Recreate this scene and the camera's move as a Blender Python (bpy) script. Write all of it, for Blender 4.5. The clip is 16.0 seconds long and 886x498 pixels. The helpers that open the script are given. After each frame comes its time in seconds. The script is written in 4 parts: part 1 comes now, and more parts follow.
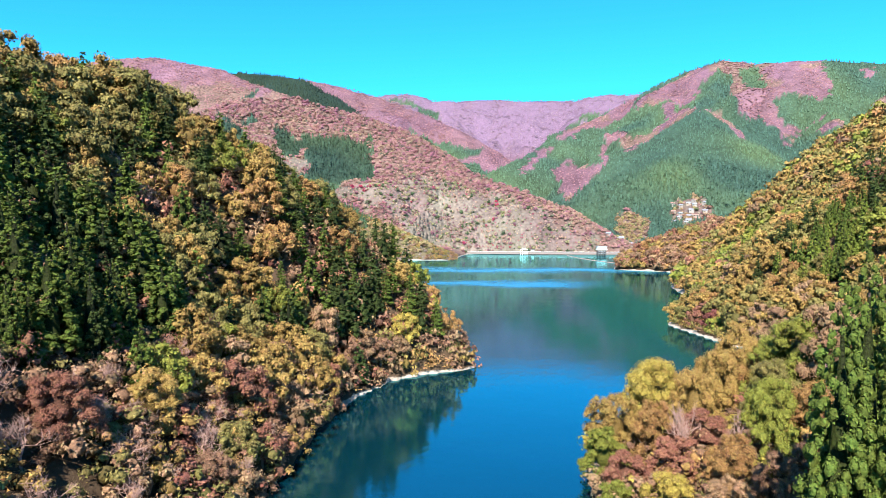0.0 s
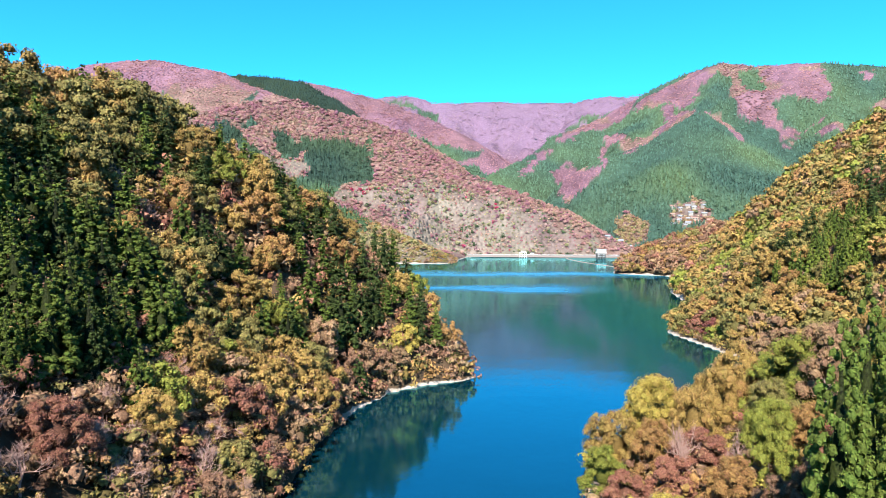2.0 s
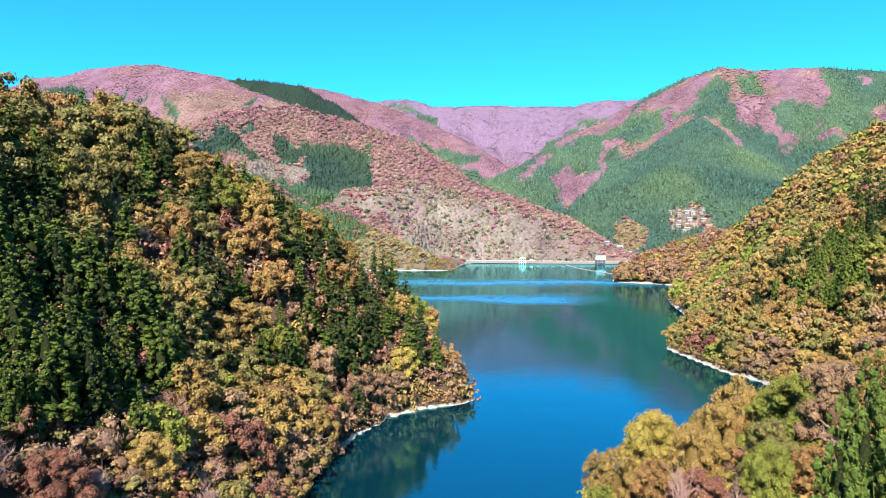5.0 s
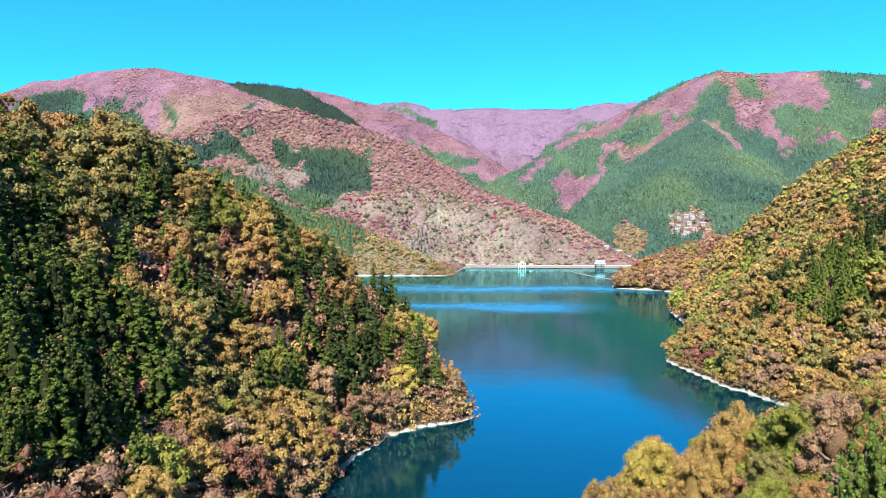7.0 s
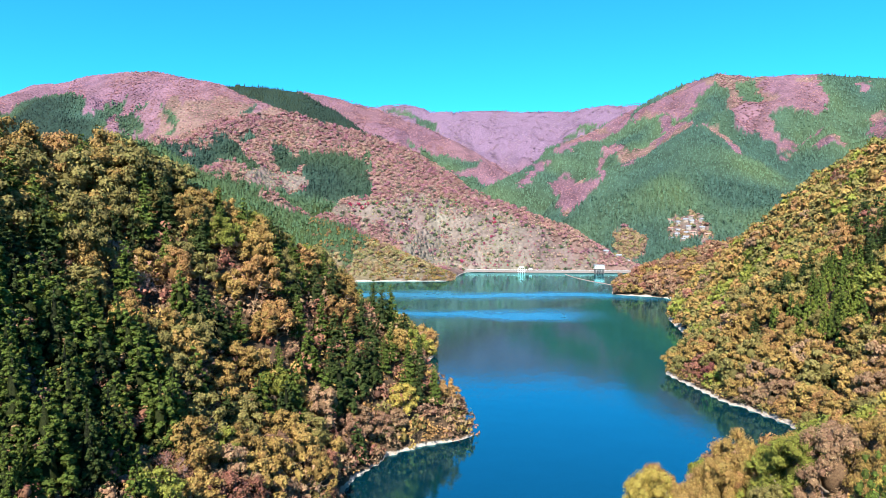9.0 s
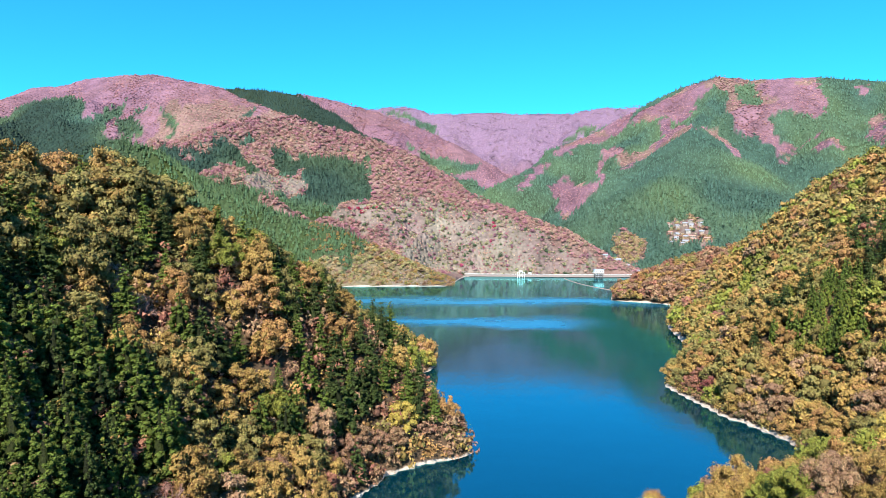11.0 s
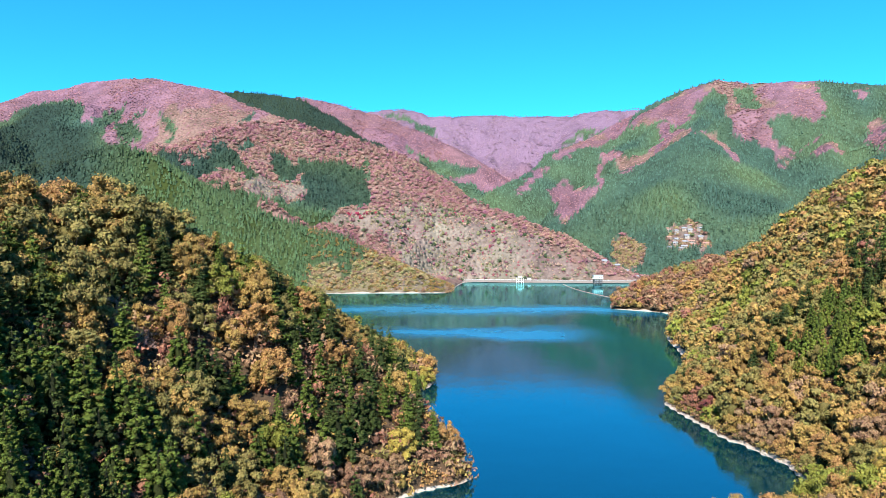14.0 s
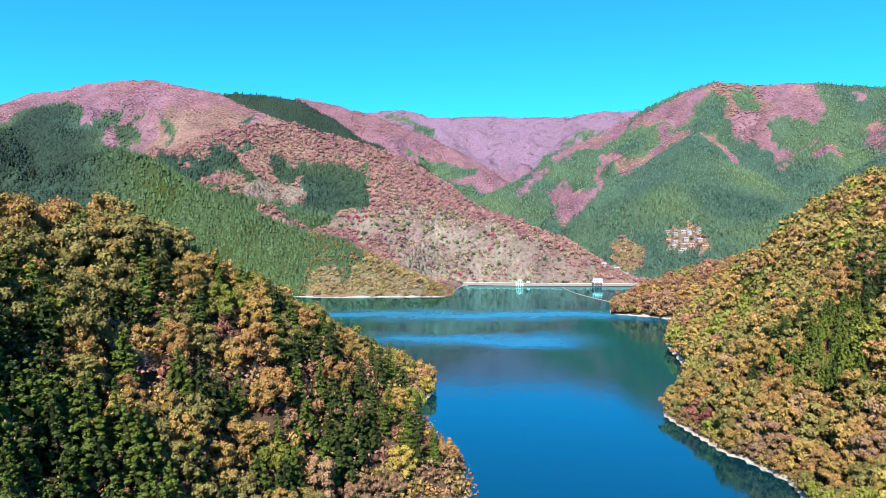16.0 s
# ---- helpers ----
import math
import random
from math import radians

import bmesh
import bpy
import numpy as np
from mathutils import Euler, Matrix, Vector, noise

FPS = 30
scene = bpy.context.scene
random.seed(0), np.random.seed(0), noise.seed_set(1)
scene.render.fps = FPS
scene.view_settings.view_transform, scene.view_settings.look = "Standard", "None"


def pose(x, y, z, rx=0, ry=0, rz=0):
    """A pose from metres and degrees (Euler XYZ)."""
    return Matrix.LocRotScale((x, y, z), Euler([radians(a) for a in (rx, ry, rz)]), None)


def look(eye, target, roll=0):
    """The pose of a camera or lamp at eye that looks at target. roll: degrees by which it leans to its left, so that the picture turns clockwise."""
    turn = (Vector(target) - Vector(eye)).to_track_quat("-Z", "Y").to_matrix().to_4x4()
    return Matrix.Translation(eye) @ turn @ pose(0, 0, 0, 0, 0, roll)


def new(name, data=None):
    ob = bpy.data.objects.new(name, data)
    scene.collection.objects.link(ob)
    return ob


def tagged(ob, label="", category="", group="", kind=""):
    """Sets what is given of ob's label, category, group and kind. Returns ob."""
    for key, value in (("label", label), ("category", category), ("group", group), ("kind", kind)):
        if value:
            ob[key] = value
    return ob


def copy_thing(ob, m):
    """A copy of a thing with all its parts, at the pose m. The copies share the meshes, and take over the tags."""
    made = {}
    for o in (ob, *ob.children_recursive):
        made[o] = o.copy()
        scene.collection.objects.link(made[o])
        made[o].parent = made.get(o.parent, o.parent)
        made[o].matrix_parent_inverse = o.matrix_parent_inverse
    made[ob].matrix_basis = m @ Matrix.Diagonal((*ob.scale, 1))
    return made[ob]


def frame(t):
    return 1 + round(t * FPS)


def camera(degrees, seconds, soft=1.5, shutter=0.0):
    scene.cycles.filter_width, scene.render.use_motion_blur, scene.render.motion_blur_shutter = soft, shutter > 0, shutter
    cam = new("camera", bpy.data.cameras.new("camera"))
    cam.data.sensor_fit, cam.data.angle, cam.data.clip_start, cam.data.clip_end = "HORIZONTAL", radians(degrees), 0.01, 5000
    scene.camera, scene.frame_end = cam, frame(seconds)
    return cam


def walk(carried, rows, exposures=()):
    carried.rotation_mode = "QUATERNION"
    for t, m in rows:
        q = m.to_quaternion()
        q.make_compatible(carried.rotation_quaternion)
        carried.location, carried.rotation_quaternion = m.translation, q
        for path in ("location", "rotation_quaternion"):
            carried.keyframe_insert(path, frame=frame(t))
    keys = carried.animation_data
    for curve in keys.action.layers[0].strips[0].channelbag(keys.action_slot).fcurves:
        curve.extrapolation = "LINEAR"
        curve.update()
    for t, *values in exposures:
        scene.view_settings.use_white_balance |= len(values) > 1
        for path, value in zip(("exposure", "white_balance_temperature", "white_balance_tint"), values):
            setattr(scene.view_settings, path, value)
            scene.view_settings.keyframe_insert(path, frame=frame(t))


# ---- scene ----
cam = camera(69.97, 16.0, soft=0.8)


def along(s, *c):
    return sum(k * s**n for n, k in enumerate(c))


# a drone that climbs straight up over the lake, slowly lifting its gaze
PATH = []
for k in range(33):
    s = k / 32
    PATH.append((16 * s, pose(along(s, 0, 0.148, -0.364), along(s, 0, 0.3, 0.264), along(s, 42.70, 16.524, 55.812, -57.61, 21.834),
                              90 + along(s, -1.871, 0.826, 1.068, -1.052), -0.145, along(s, 0, -0.311, -0.068))))
walk(cam, PATH, exposures=[(0, 1.79), (16, 1.57)])

# ---- light ----
SUN = Vector((-0.18, -0.73, 0.66)).normalized()
world = bpy.data.worlds.new("sky")
scene.world = world
world.use_nodes = True
nt = world.node_tree
sky = nt.nodes.new("ShaderNodeTexSky")
sky.sky_type, sky.sun_disc = "NISHITA", False
sky.sun_elevation = math.asin(SUN.z)
sky.sun_rotation = math.atan2(SUN.x, SUN.y)
sky.air_density, sky.dust_density, sky.ozone_density, sky.altitude = 1.0, 0.5, 3.0, 600
tint = nt.nodes.new("ShaderNodeMix")
tint.data_type, tint.blend_type = "RGBA", "MULTIPLY"
tint.inputs[0].default_value = 1.0
tint.inputs[7].default_value = (0.14, 1.08, 1.56, 1)
nt.links.new(sky.outputs[0], tint.inputs[6])
nt.links.new(tint.outputs[2], nt.nodes["Background"].inputs[0])
nt.nodes["Background"].inputs[1].default_value = 0.065
sun = new("sun", bpy.data.lights.new("sun", "SUN"))
sun.data.energy, sun.data.angle, sun.data.color = 5.0, radians(0.53), (1.0, 0.92, 0.84)
sun.matrix_world = look(SUN * 500, (0, 0, 0))


# ---- materials ----
def material(name):
    m = bpy.data.materials.new(name)
    m.use_nodes = True
    return m, m.node_tree, m.node_tree.nodes["Principled BSDF"]


def noise_node(t, scale, detail=4, rough=0.6, where="Object"):
    co = t.nodes.new("ShaderNodeTexCoord")
    n = t.nodes.new("ShaderNodeTexNoise")
    n.inputs["Scale"].default_value, n.inputs["Detail"].default_value, n.inputs["Roughness"].default_value = scale, detail, rough
    t.links.new(co.outputs[where], n.inputs["Vector"])
    return n


def mixer(t, a, b, fac, blend="MIX"):
    m = t.nodes.new("ShaderNodeMix")
    m.data_type, m.blend_type = "RGBA", blend
    for slot, v in ((6, a), (7, b), (0, fac)):
        if isinstance(v, bpy.types.NodeSocket):
            t.links.new(v, m.inputs[slot])
        elif slot:
            m.inputs[slot].default_value = (*v, 1)
        else:
            m.inputs[slot].default_value = v
    return m.outputs[2]


def ramp(t, v, stops):
    r = t.nodes.new("ShaderNodeMapRange")
    r.inputs["From Min"].default_value, r.inputs["From Max"].default_value, r.inputs["To Min"].default_value, r.inputs["To Max"].default_value = stops
    t.links.new(v, r.inputs["Value"])
    return r.outputs[0]


def relief(t, p, height_out, strength, distance):
    b = t.nodes.new("ShaderNodeBump")
    b.inputs["Strength"].default_value, b.inputs["Distance"].default_value = strength, distance
    t.links.new(height_out, b.inputs["Height"])
    t.links.new(b.outputs[0], p.inputs["Normal"])


def plain(name, col, rough=0.8, scale=1.5, vary=0.35, metal=0.0, bump=0.02):
    """A weathered surface: two scales of mottling and a fine relief."""
    m, t, p = material(name)
    big, fine = noise_node(t, scale * 0.15, 3), noise_node(t, scale * 2.5, 5)
    c = mixer(t, [v * (1 - vary) for v in col], [min(1, v * (1 + vary * 0.6)) for v in col], fine.outputs[0])
    c = mixer(t, c, [v * 0.72 for v in col], ramp(t, big.outputs[0], (0.45, 0.75, 0, 0.6)))
    t.links.new(c, p.inputs["Base Color"])
    p.inputs["Roughness"].default_value, p.inputs["Metallic"].default_value = rough, metal
    relief(t, p, fine.outputs[0], 0.5, bump)
    return m


def leafy(name, through_light, grain):
    """Leaves: the colour is the tree's own, times the leaf's, with some light let through."""
    m, t, p = material(name)
    info = t.nodes.new("ShaderNodeObjectInfo")
    att = t.nodes.new("ShaderNodeAttribute")
    att.attribute_name = "leaf"
    geo = t.nodes.new("ShaderNodeNewGeometry")
    c = mixer(t, info.outputs["Color"], att.outputs["Color"], 1.0, "MULTIPLY")
    hsv = t.nodes.new("ShaderNodeHueSaturation")
    t.links.new(ramp(t, geo.outputs["Random Per Island"], (0, 1, 0.92, 1.08)), hsv.inputs["Value"])
    t.links.new(ramp(t, geo.outputs["Random Per Island"], (0, 1, 0.485, 0.515)), hsv.inputs["Hue"])
    t.links.new(c, hsv.inputs["Color"])
    shade = t.nodes.new("ShaderNodeMix")
    shade.data_type, shade.blend_type = "RGBA", "MULTIPLY"
    shade.inputs[0].default_value = 1.0
    t.links.new(hsv.outputs[0], shade.inputs[6])
    t.links.new(shade.outputs[2], p.inputs["Base Color"])
    p.inputs["Roughness"].default_value = 0.62
    p.inputs["Specular IOR Level"].default_value = 0.1
    tr = t.nodes.new("ShaderNodeBsdfTranslucent")
    t.links.new(shade.outputs[2], tr.inputs["Color"])
    mx = t.nodes.new("ShaderNodeMixShader")
    mx.inputs[0].default_value = through_light
    t.links.new(p.outputs[0], mx.inputs[1])
    t.links.new(tr.outputs[0], mx.inputs[2])
    t.links.new(mx.outputs[0], t.nodes["Material Output"].inputs["Surface"])
    # single leaves: a fine relief and their small differences in colour
    co = t.nodes.new("ShaderNodeTexNoise")
    co.inputs["Scale"].default_value, co.inputs["Detail"].default_value, co.inputs["Roughness"].default_value = grain, 3, 0.7
    t.links.new(geo.outputs["Position"], co.inputs["Vector"])
    relief(t, p, co.outputs[0], 0.8, 1.2 / grain)
    t.links.new(p.inputs["Normal"].links[0].from_socket, tr.inputs["Normal"])
    t.links.new(ramp(t, co.outputs[0], (0.3, 0.7, 0.5, 1.35)), shade.inputs[7])
    return m


FOLIAGE = leafy("foliage", 0.10, 3.4)
NEEDLES = leafy("needles", 0.03, 3.2)
FAR_WOODS = leafy("far_woods", 0.05, 0.5)
CEDAR_BARK = plain("cedar_bark", (0.075, 0.052, 0.04), 0.9, 4.0, 0.5)
BARK = plain("bark", (0.16, 0.12, 0.09), 0.9, 4.0, 0.5)
TWIG = plain("bare_twigs", (0.31, 0.19, 0.155), 0.9, 5.0, 0.4)
CONCRETE = plain("concrete", (0.50, 0.47, 0.43), 0.85, 0.6, 0.25)
WHITE = plain("white_paint", (0.55, 0.54, 0.52), 0.6, 0.8, 0.1)
ROOF = plain("grey_roof", (0.22, 0.235, 0.265), 0.5, 0.8, 0.25)
RED_ROOF = plain("brown_roof", (0.30, 0.16, 0.12), 0.6, 0.8, 0.25)
DARK = plain("dark_glass", (0.03, 0.035, 0.045), 0.2, 1.0, 0.2)
STAINED = plain("stained_concrete", (0.07, 0.068, 0.066), 0.85, 0.8, 0.3)
STEEL = plain("painted_steel", (0.30, 0.31, 0.33), 0.5, 1.0, 0.25, 0.4)
ORANGE = plain("faded_float", (0.30, 0.19, 0.16), 0.6, 1.0, 0.25)
ASPHALT = plain("asphalt", (0.09, 0.09, 0.09), 0.9, 1.0, 0.2)

# the ground: leaf litter and soil in its own colour, a washed-out band of pale gravel where the lake falls and rises
GROUND, t, p = material("ground")
att = t.nodes.new("ShaderNodeAttribute")
att.attribute_name = "leaf"
n1, n2 = noise_node(t, 0.9, 6, 0.7), noise_node(t, 0.05, 5, 0.65)
vor = t.nodes.new("ShaderNodeTexVoronoi")
vor.inputs["Scale"].default_value = 0.16
t.links.new(n1.inputs["Vector"].links[0].from_socket, vor.inputs["Vector"])
c = mixer(t, att.outputs["Color"], (0.5, 0.45, 0.42), ramp(t, n1.outputs[0], (0.3, 0.75, 0, 0.55)), "MULTIPLY")
c = mixer(t, c, (0.62, 0.60, 0.56), ramp(t, n2.outputs[0], (0.42, 0.66, 0, 0.5)), "MULTIPLY")
c = mixer(t, c, (0.7, 0.7, 0.7), ramp(t, vor.outputs["Distance"], (0.1, 0.8, 0, 0.75)), "MULTIPLY")
geo = t.nodes.new("ShaderNodeNewGeometry")
xyz = t.nodes.new("ShaderNodeSeparateXYZ")
t.links.new(geo.outputs["Position"], xyz.inputs[0])
wob = t.nodes.new("ShaderNodeMath")
wob.operation = "MULTIPLY_ADD"
t.links.new(n1.outputs[0], wob.inputs[0])
wob.inputs[1].default_value = -1.6
t.links.new(xyz.outputs[2], wob.inputs[2])
patchy = noise_node(t, 0.04, 3, 0.6)
wob2 = t.nodes.new("ShaderNodeMath")
wob2.operation = "MULTIPLY_ADD"
t.links.new(patchy.outputs[0], wob2.inputs[0])
wob2.inputs[1].default_value = 5.0
t.links.new(wob.outputs[0], wob2.inputs[2])
gravel = mixer(t, (0.40, 0.35, 0.30), (0.20, 0.165, 0.13), ramp(t, n1.outputs[0], (0.35, 0.7, 0, 1)))
bare_shore = t.nodes.new("ShaderNodeMath")
bare_shore.operation = "MAXIMUM"
t.links.new(ramp(t, wob2.outputs[0], (2.45, 2.75, 0, 1)), bare_shore.inputs[0])
t.links.new(ramp(t, xyz.outputs[1], (146, 158, 1, 0)), bare_shore.inputs[1])
c = mixer(t, gravel, c, bare_shore.outputs[0])
t.links.new(c, p.inputs["Base Color"])
p.inputs["Roughness"].default_value = 0.95
p.inputs["Specular IOR Level"].default_value = 0.1
crowns = t.nodes.new("ShaderNodeTexVoronoi")
crowns.inputs["Scale"].default_value = 0.13
t.links.new(vor.inputs["Vector"].links[0].from_socket, crowns.inputs["Vector"])
rise = t.nodes.new("ShaderNodeMath")
rise.operation = "MULTIPLY"
t.links.new(ramp(t, crowns.outputs["Distance"], (0, 0.7, 1, 0)), rise.inputs[0])
t.links.new(ramp(t, xyz.outputs[1], (640, 1000, 0, 9)), rise.inputs[1])
high = t.nodes.new("ShaderNodeMath")
t.links.new(rise.outputs[0], high.inputs[0])
t.links.new(n1.outputs[0], high.inputs[1])
relief(t, p, high.outputs[0], 0.8, 0.6)

# the lake: dark green-blue water, glassy, with wind-roughened lanes far out
WATER, t, p = material("lake_water")
t.nodes.remove(p)
body = t.nodes.new("ShaderNodeBsdfDiffuse")
mirror = t.nodes.new("ShaderNodeBsdfGlossy")
mirror.inputs["Color"].default_value = (0.36, 0.94, 1.0, 1)
angle = t.nodes.new("ShaderNodeFresnel")
angle.inputs["IOR"].default_value = 2.35
surface = t.nodes.new("ShaderNodeMixShader")
t.links.new(angle.outputs[0], surface.inputs[0])
t.links.new(body.outputs[0], surface.inputs[1])
t.links.new(mirror.outputs[0], surface.inputs[2])
t.links.new(surface.outputs[0], t.nodes["Material Output"].inputs["Surface"])
co = t.nodes.new("ShaderNodeTexCoord")
sep = t.nodes.new("ShaderNodeSeparateXYZ")
t.links.new(co.outputs["Object"], sep.inputs[0])
wander = noise_node(t, 0.012, 4, 0.65)


def calc(op, a, b, c=None):
    n = t.nodes.new("ShaderNodeMath")
    n.operation = op
    for slot, v in enumerate((a, b, c)):
        if isinstance(v, bpy.types.NodeSocket):
            t.links.new(v, n.inputs[slot])
        elif v is not None:
            n.inputs[slot].default_value = v
    return n.outputs[0]


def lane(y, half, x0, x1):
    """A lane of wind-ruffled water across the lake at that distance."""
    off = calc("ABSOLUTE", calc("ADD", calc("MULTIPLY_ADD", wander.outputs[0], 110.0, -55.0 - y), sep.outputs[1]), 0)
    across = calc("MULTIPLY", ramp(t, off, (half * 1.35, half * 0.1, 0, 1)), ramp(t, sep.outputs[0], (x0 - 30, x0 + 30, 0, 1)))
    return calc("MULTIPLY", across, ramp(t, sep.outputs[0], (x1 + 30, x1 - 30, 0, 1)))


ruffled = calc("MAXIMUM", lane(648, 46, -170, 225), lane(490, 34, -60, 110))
t.links.new(ramp(t, ruffled, (0, 1, 0.05, 0.35)), mirror.inputs["Roughness"])
# bluer body in the lanes: their sky reflection painted into the water colour
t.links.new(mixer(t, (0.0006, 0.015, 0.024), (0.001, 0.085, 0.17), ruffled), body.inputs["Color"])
ripple = noise_node(t, 0.55, 4, 0.6)
swell = noise_node(t, 0.05, 2, 0.5)
both = t.nodes.new("ShaderNodeMath")
both.operation = "MULTIPLY_ADD"
t.links.new(swell.outputs[0], both.inputs[0])
both.inputs[1].default_value = 3.0
t.links.new(calc("MULTIPLY", ripple.outputs[0], ramp(t, ruffled, (0, 1, 1, 8))), both.inputs[2])
relief(t, mirror, both.outputs[0], 0.16, 0.16)
t.links.new(mirror.inputs["Normal"].links[0].from_socket, angle.inputs["Normal"])


# ---- mesh helpers ----
def mesh_of(name, verts, faces, mat, leaf=None):
    """A mesh from arrays; faces all have as many corners. leaf: a colour for each vertex."""
    verts, faces = np.asarray(verts, np.float32), np.asarray(faces, np.int32)
    me = bpy.data.meshes.new(name)
    me.vertices.add(len(verts))
    me.vertices.foreach_set("co", verts.ravel())
    k = faces.shape[1]
    me.loops.add(faces.size)
    me.loops.foreach_set("vertex_index", faces.ravel())
    me.polygons.add(len(faces))
    me.polygons.foreach_set("loop_start", np.arange(0, faces.size, k, dtype=np.int32))
    if leaf is not None:
        a = me.attributes.new("leaf", "FLOAT_COLOR", "POINT")
        a.data.foreach_set("color", np.concatenate([leaf, np.ones((len(leaf), 1))], 1).astype(np.float32).ravel())
    me.update(calc_edges=True)
    me.validate()
    me.materials.append(mat)
    return me


def part(name, bm, mat, parent, label=""):
    """One mesh object from a bmesh, under a thing or a part."""
    me = bpy.data.meshes.new(name)
    bm.to_mesh(me)
    bm.free()
    me.materials.append(mat)
    ob = new(name, me)
    ob.parent = parent
    return tagged(ob, label)


def box(bm, x0, x1, y0, y1, z0, z1, bevel=0.0):
    r = bmesh.ops.create_cube(bm, size=1, matrix=Matrix.Translation(((x0 + x1) / 2, (y0 + y1) / 2, (z0 + z1) / 2)) @ Matrix.Diagonal((x1 - x0, y1 - y0, z1 - z0, 1)))
    if bevel:
        edges = {e for v in r["verts"] for e in v.link_edges}
        bmesh.ops.bevel(bm, geom=list(edges), offset=bevel, segments=1, affect="EDGES")
    return bm


def rod(bm, a, b, r0, r1=None, n=8):
    a, b = Vector(a), Vector(b)
    m = Matrix.Translation((a + b) / 2) @ (b - a).to_track_quat("Z", "Y").to_matrix().to_4x4()
    bmesh.ops.create_cone(bm, cap_ends=True, segments=n, radius1=r0, radius2=r0 if r1 is None else r1, depth=(b - a).length, matrix=m)
    return bm


# ---- the lie of the land ----
def vnoise(x, y, seed=0):
    """Smooth value noise, about -1 to 1."""
    xi, yi = np.floor(x).astype(np.int64), np.floor(y).astype(np.int64)
    fx, fy = x - xi, y - yi
    fx, fy = fx * fx * (3 - 2 * fx), fy * fy * (3 - 2 * fy)

    def cell(i, j):
        n = (i * 374761393 + j * 668265263 + seed * 974634777) & 0x7FFFFFFF
        n = ((n ^ (n >> 13)) * 1274126177) & 0x7FFFFFFF
        return ((n ^ (n >> 16)) & 0xFFFF) / 32767.5 - 1

    a = cell(xi, yi) * (1 - fx) + cell(xi + 1, yi) * fx
    b = cell(xi, yi + 1) * (1 - fx) + cell(xi + 1, yi + 1) * fx
    return a * (1 - fy) + b * fy


def fbm(x, y, octaves=4, seed=0):
    return sum(vnoise(x * 2**k, y * 2**k, seed + k) / 2**k for k in range(octaves)) / 1.6


def step(a, b, v):
    u = np.clip((v - a) / (b - a), 0, 1)
    return u * u * (3 - 2 * u)


def to_line(x, y, line):
    """Distance to a broken line of (x, y, z), and the z of its nearest point."""
    best, zed = np.full(x.shape, 1e9), np.zeros(x.shape)
    for (ax, ay, az), (bx, by, bz) in zip(line, line[1:]):
        dx, dy = bx - ax, by - ay
        u = np.clip(((x - ax) * dx + (y - ay) * dy) / (dx * dx + dy * dy), 0, 1)
        d = np.hypot(x - ax - u * dx, y - ay - u * dy)
        near = d < best
        best, zed = np.where(near, d, best), np.where(near, az + u * (bz - az), zed)
    return best, zed


def ridge(x, y, line, fall):
    """The height of a mountain ridge: its crest line less the fall to either side."""
    top = np.full(x.shape, -1e9)
    for (ax, ay, az), (bx, by, bz) in zip(line, line[1:]):
        dx, dy = bx - ax, by - ay
        u = np.clip(((x - ax) * dx + (y - ay) * dy) / (dx * dx + dy * dy), 0, 1)
        top = np.maximum(top, az + u * (bz - az) - fall * np.hypot(x - ax - u * dx, y - ay - u * dy))
    return top


def inside(x, y, ring):
    odd = np.zeros(x.shape, bool)
    for (ax, ay), (bx, by) in zip(ring, ring[1:] + ring[:1]):
        if ay != by:
            odd ^= ((ay > y) != (by > y)) & (x < (bx - ax) * (y - ay) / (by - ay) + ax)
    return odd


def inland(x, y, ring):
    """Distance from a shoreline ring, positive on land."""
    d, _ = to_line(x, y, [(*p, 0) for p in ring + ring[:1]])
    return np.where(inside(x, y, ring), d, -d)


LEFT_SHORE = [(-40, -80), (-33, 40), (-29, 99), (-27, 129), (-22, 159), (-14, 176), (-6, 184), (4, 187), (10, 192), (9, 202),
              (7, 214), (-8, 235), (-23, 262), (-20, 285), (-6, 312), (-1, 328), (-6, 343), (-34, 362), (-100, 385), (-330, 410), (-700, 420), (-700, -80)]
RIGHT_SHORE = [(30, -80), (28, 40), (24, 80), (25, 104), (31, 120), (44, 130), (62, 141), (90, 160), (108, 180), (114, 205), (107, 227),
               (103, 255), (101, 282), (118, 318), (147, 371), (158, 420), (168, 465), (203, 545), (232, 612), (205, 640), (179, 656), (186, 690),
               (215, 760), (262, 840), (318, 930), (345, 1010), (352, 1110), (900, 1110), (900, -80)]
